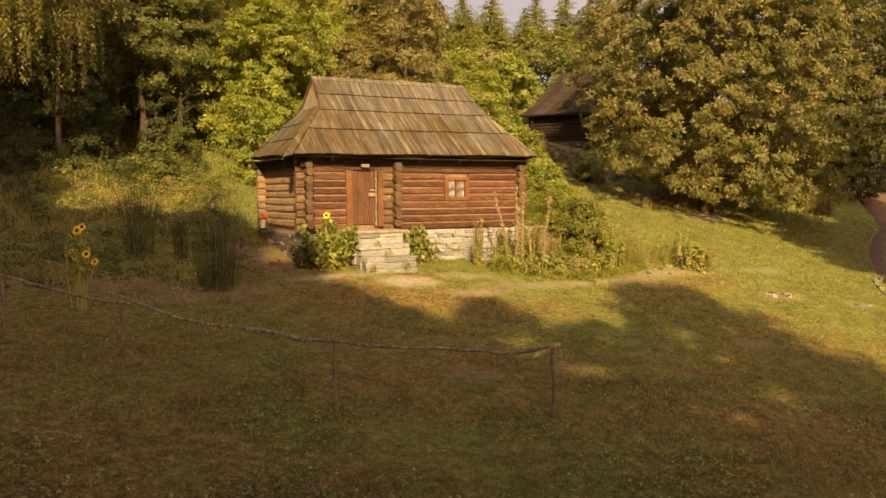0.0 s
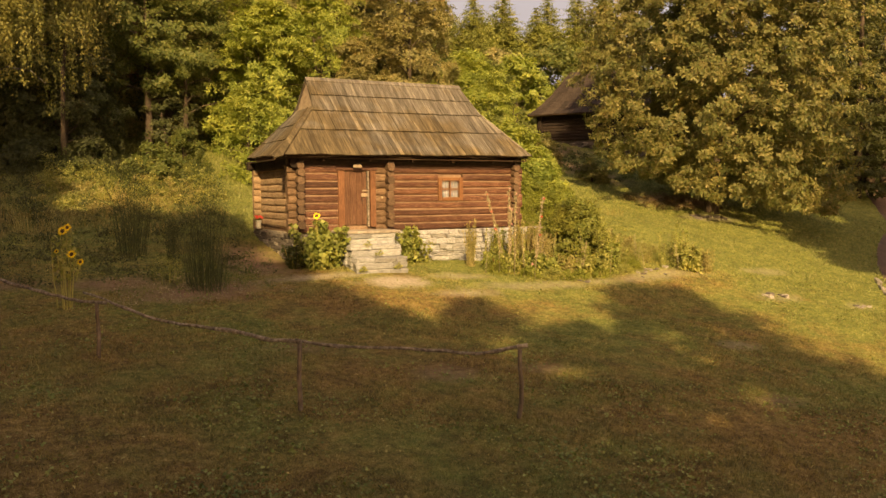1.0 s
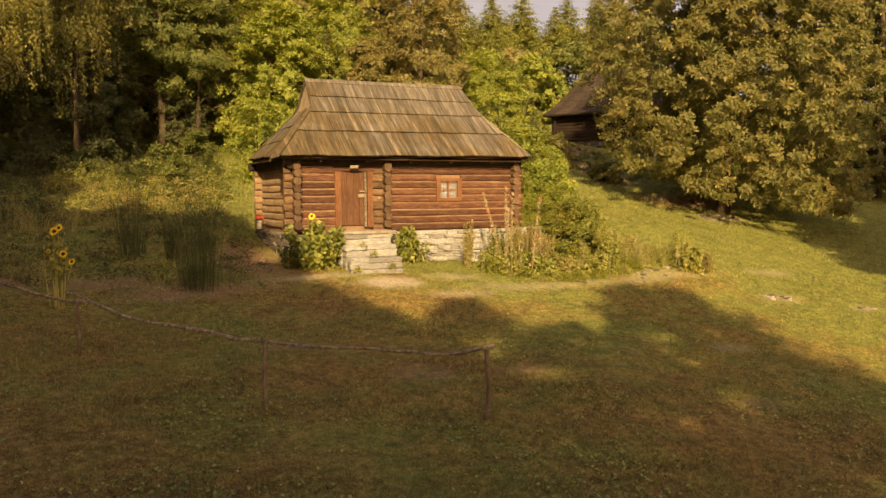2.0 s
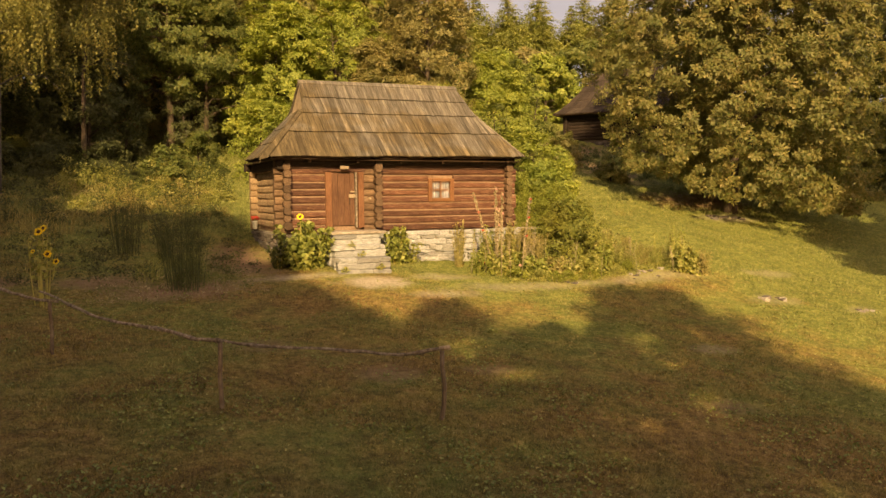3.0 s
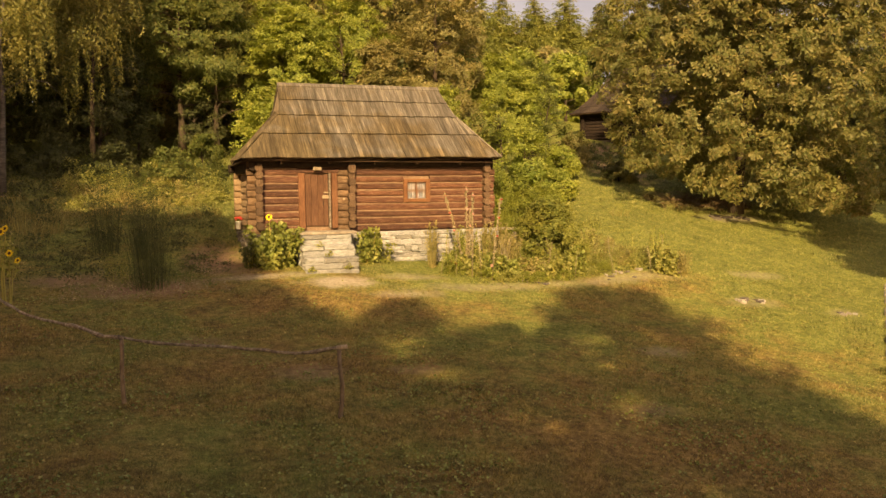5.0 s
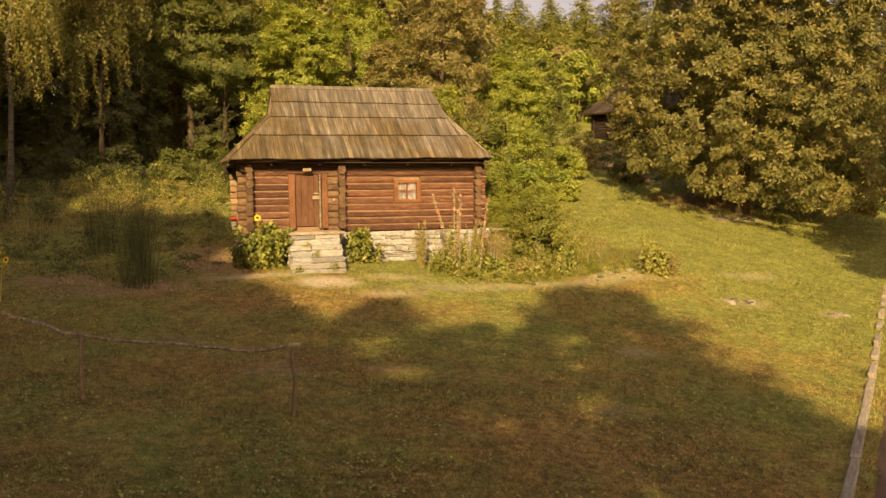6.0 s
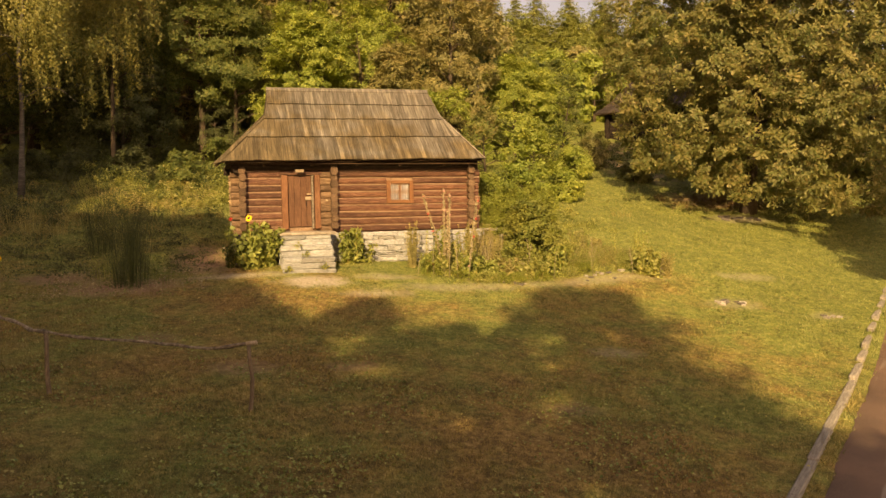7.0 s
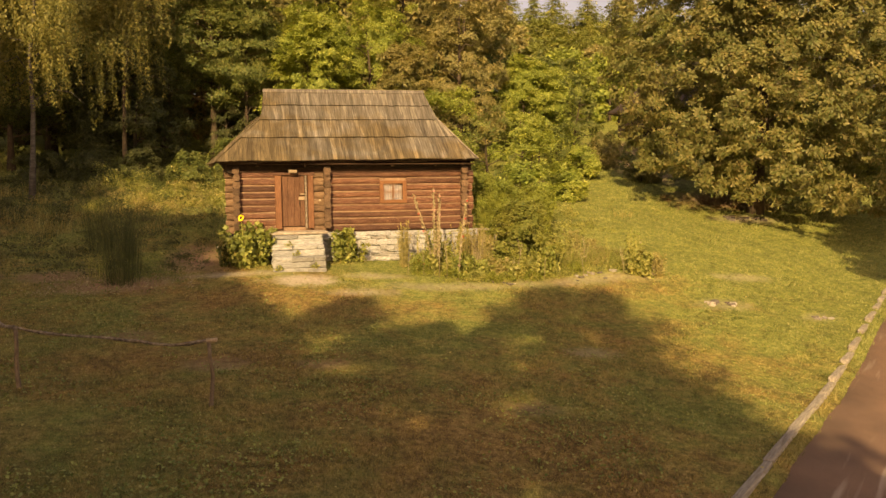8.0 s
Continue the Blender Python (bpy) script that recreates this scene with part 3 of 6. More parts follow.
def slope_y(z, front=True):
    f = (z - EAVE_Z) / (RIDGE_Z - EAVE_Z)
    f = f + 0.035 * math.sin(math.pi * f)
    return EF + (RIDGE_Y - EF) * f if front else EB + (RIDGE_Y - EB) * f


def eave_lift(x):
    return -0.012 + 0.014 * math.sin(x * 2.2)


def leaning(geo):
    """The whole roof has sunk a little towards the door's end, and its hip is out of square."""
    skew = [(v[1] - EF) / (EB - EF) * max(0.0, 1 - (v[0] - EL) / 1.6) for v in geo.v]
    geo.v = [(v[0] + 0.25 * k, v[1], v[2] + 0.011 * (v[0] - EL) + 0.1 * k) for v, k in zip(geo.v, skew)]
    return geo


roof = part("roof", leaning(Geo().add(
    [(EL + 0.06, EF + 0.06, EAVE_Z - 0.03), (ER - 0.06, EF + 0.06, EAVE_Z - 0.03), (GR, slope_y(G_Z), G_Z - 0.06), (GL, slope_y(G_Z), G_Z - 0.06), (RL + 0.03, RIDGE_Y, RIDGE_Z - 0.07), (RR - 0.03, RIDGE_Y, RIDGE_Z - 0.07),
     (EL + 0.06, EB - 0.06, EAVE_Z - 0.03), (ER - 0.06, EB - 0.06, EAVE_Z - 0.03), (GR, slope_y(G_Z, False), G_Z - 0.06), (GL, slope_y(G_Z, False), G_Z - 0.06)],
    [(0, 1, 2, 3), (3, 2, 5, 4), (7, 6, 9, 8), (8, 9, 4, 5), (6, 0, 3, 9), (1, 7, 8, 2), (3, 4, 9), (2, 8, 5)])), M_DARKWOOD, house, "steep hipped roof of grey weathered boards")
# dark wood colour deepens the shade under the eaves
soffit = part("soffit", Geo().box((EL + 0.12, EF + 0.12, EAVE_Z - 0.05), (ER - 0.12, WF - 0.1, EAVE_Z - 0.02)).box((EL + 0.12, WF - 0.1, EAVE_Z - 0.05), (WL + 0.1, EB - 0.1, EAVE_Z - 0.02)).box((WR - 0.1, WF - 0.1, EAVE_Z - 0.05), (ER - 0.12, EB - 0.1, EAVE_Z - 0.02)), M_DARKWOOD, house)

COURSES = [(EAVE_Z, 4.87), (4.79, 5.57), (5.49, 6.16), (6.08, RIDGE_Z + 0.02)]
rb = random.Random(5)
th = 0.03
for ci, (za, zb) in enumerate(COURSES):
    for front in (True, False):
        x = hip_x(za) - 0.01
        end = hip_x(za, False)
        while x < end - 0.04:
            w = rb.choice((0.11, 0.14, 0.16, 0.19, 0.22)) * (1 if front else 3)
            x2 = min(end, x + w)
            if end - x2 < 0.07:
                x2 = end
            lift = 0.055 + rb.uniform(0, 0.022)
            drop = (rb.uniform(-0.007, 0.007) if rb.random() > 0.07 else rb.uniform(-0.03, 0.03)) + (eave_lift(x) if ci == 0 else 0)
            zt, zl = zb + 0.02, za + drop
            xs4 = [max(x, hip_x(zl)), min(x2 - 0.006, hip_x(zl, False))]
            xt4 = [min(max(x, hip_x(zt)), hip_x(zt, False)), max(min(x2 - 0.006, hip_x(zt, False)), hip_x(zt))]
            if xt4[1] - xt4[0] < 0.004:
                xt4[1] = xt4[0] + 0.004
            yl, yt = slope_y(zl, front), slope_y(min(zt, RIDGE_Z), front)
            s = -1 if front else 1
            o = Vector((0, s * 0.66, 0.75)) * th
            b0 = Vector((0, s * 0.66, 0.75)) * lift
            pts = [Vector((xs4[0], yl, zl)) + b0, Vector((xs4[1], yl, zl)) + b0, Vector((xt4[1], yt, zt)) + b0 * 0.15, Vector((xt4[0], yt, zt)) + b0 * 0.15]
            if not front:
                pts = pts[::-1]
            part("roof_board", leaning(Geo().prism(pts, o)), M_SHINGLE, roof)
            x = x2
# hipped ends below the gablets
for left in (True, False):
    for ci, (za, zb) in enumerate([(EAVE_Z, 4.58), (4.50, 5.14), (5.06, G_Z + 0.03)]):
        y, end = slope_y(za) - 0.02, slope_y(za, False) + 0.02
        while y < end - 0.04:
            w = rb.choice((0.13, 0.16, 0.2, 0.24)) * (1 if left else 1.6)
            y2 = min(end, y + w)
            if end - y2 < 0.08:
                y2 = end
            zl = za + rb.uniform(-0.025, 0.025) + (0.04 * (y - EF) / 6 if ci == 0 else 0)
            lift = 0.03 + rb.uniform(0, 0.016)
            s = -1 if left else 1
            b0 = Vector((s * 0.68, 0, 0.73)) * lift
            o = Vector((s * 0.68, 0, 0.73)) * th
            yt = [min(max(v, slope_y(zb)), slope_y(zb, False)) for v in (y, y2 - 0.006)]
            if yt[1] - yt[0] < 0.004:
                yt[1] = yt[0] + 0.004
            pts = [Vector((hip_x(zl, left), y, zl)) + b0, Vector((hip_x(zl, left), y2 - 0.006, zl)) + b0, Vector((hip_x(zb, left), yt[1], zb)) + b0 * 0.15, Vector((hip_x(zb, left), yt[0], zb)) + b0 * 0.15]
            if left:
                pts = pts[::-1]
            part("roof_board", leaning(Geo().prism(pts, o)), M_SHINGLE_SIDE, roof)
            y = y2
    # the gablet, closed with upright boards
    xg = GL - 0.03 if left else GR + 0.03
    y = slope_y(G_Z) + 0.12
    yend = slope_y(G_Z, False) - 0.12
    gab = part("gablet", leaning(Geo().prism([(xg, slope_y(G_Z) + 0.06, G_Z), (xg, slope_y(G_Z, False) - 0.06, G_Z), (RL - 0.0 if left else RR + 0.0, RIDGE_Y, RIDGE_Z - 0.08)], (0.03 if left else -0.03, 0, 0))), M_PALE, roof, "small gable of pale upright boards")
    # barge and hip boards
    for yy, front in ((slope_y(G_Z), True), (slope_y(G_Z, False), False)):
        xe = GL - 0.06 if left else GR + 0.06
        xr = RL - 0.04 if left else RR + 0.04
        s = -1 if front else 1
        part("barge_board", leaning(Geo().prism([(xe, yy, G_Z - 0.02), (xr, RIDGE_Y, RIDGE_Z - 0.02), (xr, RIDGE_Y, RIDGE_Z + 0.06), (xe, yy + s * 0.06, G_Z + 0.05)], (0.04 if left else -0.04, 0, 0))), M_SHINGLE, roof)
        if left and front:
            continue
        a = Vector((EL if left else ER, EF if front else EB, EAVE_Z + 0.05))
        b = Vector((GL if left else GR, yy, G_Z + 0.07))
        side = Vector((0, -s, 0)) * 0.16
        part("hip_board", leaning(Geo().prism([a, b, b + side * 0.75 + Vector((0, 0, 0.02)), a + side + Vector((0, 0, 0.02))] if (s < 0) == left else [a, a + side, b + side * 0.75, b], Vector((-0.02 if left else 0.02, 0, 0.03)))), M_SHINGLE_SIDE if left else M_STEPWOOD, roof, "long board nailed along the hip")
# three long boards laid side by side over the front hip of the door's end, with uneven feet
ha, hb = Vector((EL, EF, EAVE_Z)), Vector((GL, slope_y(G_Z), G_Z))
hd = (hb - ha).normalized()
hn = Vector((-(G_Z - EAVE_Z), 0, GL - EL)).normalized()
hp = hd.cross(hn) if hd.cross(hn).y > 0 else hn.cross(hd)
for o0, r0, o1, r1, foot in ((-0.04, 0.045, 0.22, 0.17, 0.1), (0.18, 0.15, 0.4, 0.09, 0.0), (0.4, 0.1, 0.56, 0.05, -0.16)):
    q = [ha + hp * o0 + hn * r0 - hd * foot, ha + hp * o1 + hn * r1 - hd * (foot + 0.05), hb + hp * o1 + hn * r1 * 0.6, hb + hp * o0 + hn * r0]
    part("hip_board", leaning(Geo().prism(q[::-1], hn * 0.03)), M_SHINGLE, roof, "long pale board nailed along the hip")
part("ridge_board", leaning(Geo().prism([(RL - 0.06, RIDGE_Y - 0.17, RIDGE_Z - 0.07), (RR + 0.06, RIDGE_Y - 0.17, RIDGE_Z - 0.07), (RR + 0.06, RIDGE_Y, RIDGE_Z + 0.07), (RL - 0.06, RIDGE_Y, RIDGE_Z + 0.07)], (0, -0.01, 0.03))), M_SHINGLE, roof)
for k, x in enumerate((9.6, 11.2, 12.75, 14.3, 15.9)):
    log((x, EF + 0.2, EAVE_Z - 0.08), (x, WF + 0.3, EAVE_Z - 0.02), 0.05, M_DARKWOOD, roof, "rafter_tail", seed=960 + k)

# door
door = part("door", Geo().box((10.4, WF - 0.05, 1.72), (11.19, WF - 0.01, 3.5)), M_DARKWOOD, house, "low closed plank door of dark red-brown wood")
for a, b in ((10.405, 10.6), (10.606, 10.83), (10.836, 11.02), (11.026, 11.185)):
    part("plank", Geo().box((a, WF - 0.085, 1.74), (b, WF - 0.05, 3.49), 0.006), M_DOOR, door)
part("lock_block", Geo().box((10.98, WF - 0.14, 2.66), (11.2, WF - 0.087, 2.78), 0.01).box((11.03, WF - 0.16, 2.84), (11.2, WF - 0.087, 2.89), 0.01), M_PALE, door, "pale wooden lock with a sliding bar")
part("handle", Geo().tube([(11.0, WF - 0.1, 2.45), (11.0, WF - 0.15, 2.48), (11.0, WF - 0.15, 2.58), (11.0, WF - 0.1, 2.61)], [0.012] * 4, 6), M_IRON, door)
frame_d = part("door_frame", Geo().box((10.17, WF - 0.17, 1.66), (10.39, WF + 0.02, 3.52), 0.012), M_JAMB, house, "broad red-brown door jambs")
part("jamb", Geo().box((11.3, WF - 0.17, 1.66), (11.5, WF + 0.02, 3.52), 0.012), M_JAMB, frame_d)
part("jamb", Geo().box((11.2, WF - 0.15, 1.66), (11.27, WF + 0.02, 3.52), 0.01), M_POLE, frame_d, "pale replaced jamb strip")
part("lintel", Geo().box((10.1, WF - 0.135, 3.525), (11.56, WF + 0.02, 3.66), 0.012), M_LOG, frame_d)
part("sign", Geo().box((10.64, WF - 0.335, 3.61), (10.93, WF - 0.295, 3.715), 0.008), M_PALE, house, "small cream board above the door")
part("knob", Geo().tube([(11.72, WF - 0.11, 2.64), (11.72, WF - 0.17, 2.64)], [0.045, 0.035], 8), M_PALE, house, "pale end of a wooden peg")

# window
wf = part("window_frame", Geo().box((WIN[0], WF - 0.17, WIN[2]), (WIN[0] + 0.15, WF - 0.01, WIN[3]), 0.01).box((WIN[1] - 0.15, WF - 0.17, WIN[2]), (WIN[1], WF - 0.01, WIN[3]), 0.01)
          .box((WIN[0] + 0.152, WF - 0.168, WIN[3] - 0.12), (WIN[1] - 0.152, WF - 0.01, WIN[3]), 0.01).box((WIN[0] + 0.152, WF - 0.175, WIN[2]), (WIN[1] - 0.152, WF - 0.01, WIN[2] + 0.13), 0.01), M_WINDOW, house, "orange-brown window frame with a cross of glazing bars")
wx0, wx1, wz0, wz1 = WIN[0] + 0.155, WIN[1] - 0.155, WIN[2] + 0.13, WIN[3] - 0.12
part("glazing_bar", Geo().box(((wx0 + wx1) / 2 - 0.028, WF - 0.12, wz0), ((wx0 + wx1) / 2 + 0.028, WF - 0.06, wz1)), M_WINDOW, wf)
part("glazing_bar", Geo().box((wx0, WF - 0.117, (wz0 + wz1) / 2 - 0.025), (wx1, WF - 0.063, (wz0 + wz1) / 2 + 0.025)), M_WINDOW, wf)
for xa, xb in ((wx0, (wx0 + wx1) / 2 - 0.028), ((wx0 + wx1) / 2 + 0.028, wx1)):
    for za, zb in ((wz0, (wz0 + wz1) / 2 - 0.025), ((wz0 + wz1) / 2 + 0.025, wz1)):
        pane = part("pane", Geo().box((xa, WF - 0.094, za), (xb, WF - 0.088, zb)), M_GLASS, wf, "clear glass pane")
        pane.visible_shadow = False
cur = Geo()
for k in range(14):
    xa, xb = wx0 + (wx1 - wx0) * k / 14, wx0 + (wx1 - wx0) * (k + 1) / 14
    ya, yb = WF - 0.06 + 0.008 * (k % 2), WF - 0.06 + 0.008 * ((k + 1) % 2)
    cur.add([(xa, ya, wz0), (xb, yb, wz0), (xb, yb, wz1), (xa, ya, wz1)], [(0, 1, 2, 3)])
part("curtain", cur, M_CURTAIN, wf, "white gathered curtain behind the panes")

# stones: a few shapes, each used many times
def stone_mesh(name, seed, mat, rough=0.16, shape=(0.42, 0.3, 0.14)):
    rnd = random.Random(seed)
    bm = bmesh.new()
    bmesh.ops.create_cube(bm, size=1)
    for v in bm.verts:
        v.co += Vector([rnd.uniform(-rough, rough) * 0.6 for _ in range(3)])
    bmesh.ops.scale(bm, vec=shape, verts=bm.verts)
    bmesh.ops.bevel(bm, geom=list(bm.edges), offset=0.16 * min(shape), segments=1, affect="EDGES")
    bmesh.ops.scale(bm, vec=[1 / v for v in shape], verts=bm.verts)
    me = bpy.data.meshes.new(name)
    bm.to_mesh(me)
    bm.free()
    me.materials.append(mat)
    return me


STONES = [stone_mesh("stone", k, M_STONE, 0.26) for k in range(8)]
STEP_STONES = [stone_mesh("stone", 30 + k, M_STEP, 0.12) for k in range(6)]
STONES_DARK = [stone_mesh("stone", 90 + k, M_STONE_DARK, 0.25, (0.4, 0.3, 0.2)) for k in range(5)]
STONES_GREY = [stone_mesh("stone", 50 + k, M_STONE_GREY) for k in range(6)]


def put(name, me, parent, centre, size, rz=0.0, label=""):
    ob = new(name, me)
    base = Vector((0, 0, 0))
    top = parent
    while top is not None:
        base, top = base + Vector(top.location), top.parent
    ob.parent = parent
    ob.matrix_basis = Matrix.Translation(Vector(centre) - base) @ Matrix.Rotation(rz, 4, "Z") @ Matrix.Diagonal((*size, 1))
    if label:
        ob["label"] = label
    return ob


rs = random.Random(11)
found = part("foundation", Geo().box((8.75, 23.79, -0.3), (17.25, 24.3, 1.47)).box((8.75, 24.3, -0.3), (9.2, 28.4, 1.5)).box((16.85, 24.3, -0.3), (17.25, 28.4, 1.5)).box((9.2, 28.0, -0.3), (16.85, 28.4, 1.5)), M_MORTAR, house, "foundation of flat limed stones laid dry")
z = 1.5
for row in range(10):
    h = rs.choice((0.07, 0.1, 0.13, 0.16, 0.2))
    x = 11.75
    while x < 17.35:
        w = min(rs.uniform(0.22, 0.62), 17.45 - x)
        if w > 0.08 and z - h > gzf(x, 23.7) - 0.25:
            put("stone", rs.choice(STONES), found, (x + w / 2, 23.86 + rs.uniform(-0.03, 0.02), z - h / 2), (w * 1.04 - 0.01, 0.32, h * 1.06 - 0.008))
        x += w
    z -= h
# mostly dark stones here: the shade on this side is in their colour
z = 1.48
for row in range(8):
    h = rs.uniform(0.12, 0.18)
    y = 23.8
    while y < 28.4:
        w = rs.uniform(0.25, 0.6)
        if z - h > gzf(8.6, y) - 0.25:
            put("stone", rs.choice(STONES_GREY if rs.random() < 0.15 else STONES_DARK), found, (8.76 + rs.uniform(-0.04, 0.02), y + w / 2, z - h / 2), (0.3, w * 1.02, h * 1.03))
        y += w
    x = 8.7
    while x < 10.0:
        w = rs.uniform(0.25, 0.5)
        put("stone", rs.choice(STONES_GREY if rs.random() < 0.15 else STONES_DARK), found, (x + w / 2, 23.88 + rs.uniform(-0.03, 0.02), z - h / 2), (w * 1.02, 0.3, h * 1.03))
        x += w
    z -= h

# steps of limed stone with a board landing
steps = thing("stone_steps", (10.8, 22.5, gzf(10.8, 22.5) - 0.1), "whitish limed stone steps up to the door", "steps")
part("landing", Geo().box((9.86, 22.74, 1.5), (11.86, 23.8, 1.59), 0.015), M_STEPWOOD, steps, "grey board landing before the door")
for ya, yb, zt in ((22.78, 23.75, 1.5), (22.32, 22.84, 1.17), (21.85, 22.4, 0.80)):
    zb = max(gzf(10.8, ya) - 0.12, -1)
    core = part("step", Geo().box((10.02, ya + 0.04, zb), (11.62, yb, zt - 0.03)), M_STEP, steps)
    zz = zt
    row = 0
    while zz > zb + 0.02:
        h = rs.uniform(0.2, 0.3)
        if row == 0:
            h = 0.16
        x = 9.98 + rs.uniform(0, 0.04)
        while x < 11.6:
            w = min(rs.uniform(0.55, 1.15), 11.66 - x)
            if 11.66 - x - w < 0.15:
                w = 11.66 - x
            dep = (yb - ya) if row == 0 else 0.3
            put("stone", rs.choice(STEP_STONES), core, (x + w / 2, ya + dep / 2 + rs.uniform(-0.02, 0.02), zz - h / 2), (w * 1.05, dep * 1.05, h * 1.08))
            x += w
        for yy in np.arange(ya + 0.3, yb, 0.3):
            if row:
                put("stone", rs.choice(STEP_STONES), core, (11.52, yy + 0.15, zz - h / 2), (0.3, 0.31, h * 1.03))
        zz -= h
        row += 1

# ---- foliage ----
def unit(v):
    return v / np.maximum(np.linalg.norm(v, axis=1, keepdims=True), 1e-6)


def leaf_cloud(centres, radii, per, size, seed, flat=0.75, up=0.5, droop=0.0, aspect=0.55, out_from=None, far=False):
    """Leaves as folded diamonds (far ones as single blades), thick on the skins of the clumps and looking outwards and up."""
    r = np.random.default_rng(seed)
    c = np.repeat(np.asarray(centres, float), per, axis=0)
    rad = np.repeat(np.asarray(radii, float), per)[:, None]
    n = len(c)
    d = unit(r.normal(size=(n, 3)))
    k = r.random((n, 1)) ** 0.42
    p = c + d * k * rad * np.array([1, 1, flat])
    p[:, 2] -= droop * r.random(n) * rad[:, 0]
    outward = d if out_from is None else unit(p - np.asarray(out_from)) * 0.6 + d * 0.6
    nrm = unit(outward + np.array([0, 0, up]) + r.normal(scale=0.7, size=(n, 3)))
    a = unit(np.cross(nrm, r.normal(size=(n, 3))))
    a[:, 2] -= droop * 0.8
    a = unit(a)
    b = np.cross(nrm, a)
    L = size * r.uniform(0.6, 1.35, (n, 1))
    W = L * aspect
    if far:
        root = p - a * L * 0.4
        return np.stack([root - b * W * 0.5, root + b * W * 0.5, p + a * L * 0.6], axis=1).reshape(-1, 3)
    fold = nrm * W * 0.25
    tip, root = p + a * L * 0.5, p - a * L * 0.5
    s1, s2 = p + b * W * 0.5 + fold, p - b * W * 0.5 + fold
    return np.stack([root, s1, tip, s2], axis=1).reshape(-1, 3)


def sprays(centres, radii, tips, leaves, size, seed, flat=0.6, droop=0.2, aspect=0.5, out_from=(0, 0, 0), wedge=False):
    """Twigs on the upper and outer side of each clump, every twig ending in a rosette of leaves (wedge: broad-tipped ones)."""
    r = np.random.default_rng(seed)
    c = np.repeat(np.asarray(centres, float), tips, axis=0)
    rad = np.repeat(np.asarray(radii, float), tips)[:, None]
    n = len(c)
    outward = unit(c - np.asarray(out_from, float))
    d = unit(r.normal(size=(n, 3)) + outward * 0.55 + np.array([0, 0, 0.25]))
    p = c + d * (0.45 + 0.6 * r.random((n, 1))) * rad * np.array([1, 1, flat])
    p[:, 2] -= droop * rad[:, 0] * r.random(n)
    nrm = unit(outward * 0.55 + d * 0.45 + np.array([0, 0, 0.45]) + r.normal(scale=0.45, size=(n, 3)))
    a = unit(np.cross(nrm, r.normal(size=(n, 3))))
    b = np.cross(nrm, a)
    p, nrm, a, b = (np.repeat(q, leaves, axis=0) for q in (p, nrm, a, b))
    m = n * leaves
    t = np.tile(np.arange(leaves), n) * 2 * math.pi / leaves + r.normal(scale=0.35, size=m)
    run = a * np.cos(t)[:, None] + b * np.sin(t)[:, None] + nrm * r.uniform(-0.1, 0.55, (m, 1))
    run[:, 2] -= droop * 1.2
    run = unit(run)
    side = unit(np.cross(run, nrm + r.normal(scale=0.35, size=(m, 3))))
    L = size * r.uniform(0.6, 1.3, (m, 1))
    W = L * aspect * 0.5
    p = p + run * L * r.uniform(0.0, 0.35, (m, 1))
    if wedge:
        return np.stack([p, p + run * L - side * W, p + run * L * 0.94 + side * W], axis=1).reshape(-1, 3)
    q = p + run * L * 0.3
    return np.stack([q - side * W, q + side * W, p + run * L], axis=1).reshape(-1, 3)


def limbs(geo, base, height, lean, r0, seed, n_limb, reach, first=0.25, droop=0.0, split=None):
    """A tapered trunk with limbs; gives back the limbs' outer points."""
    rnd = random.Random(seed)
    pts, rad, p = [], [], Vector(base)
    n = 7
    for i in range(n + 1):
        f = i / n
        pts.append(Vector(base) + Vector((lean[0] * f + rnd.uniform(-.12, .12) * height * 0.05, lean[1] * f + rnd.uniform(-.12, .12) * height * 0.05, height * f - (0.25 if i == 0 else 0))))
        rad.append(r0 * (1.35 if i == 0 else 1 - 0.9 * f))
    geo.tube(pts, rad, 8)
    ends = []
    for k in range(n_limb):
        f = first + (0.95 - first) * (k + rnd.random()) / n_limb
        i = min(n - 1, int(f * n))
        st = pts[i].lerp(pts[i + 1], f * n - i)
        az = k * 2.4 + rnd.uniform(-.5, .5)
        ln = reach * (1.05 - 0.55 * f) * rnd.uniform(0.75, 1.1)
        q = [st]
        for s in (0.4, 0.75, 1.0):
            q.append(st + Vector((math.cos(az) * ln * s, math.sin(az) * ln * s, ln * (0.55 * s - (0.35 + droop) * s * s) + rnd.uniform(-.1, .1) * ln)))
        rr = r0 * 0.36 * (1 - 0.6 * f)
        (geo if split is None else split(Geo())).tube(q, [rr, rr * 0.7, rr * 0.4, rr * 0.15], 5, False)
        ends += q[1:]
    return ends, pts


SKIRT = ((0, 0.86), (0.2, 1.0), (0.6, 0.92), (0.85, 0.62), (1, 0.28))


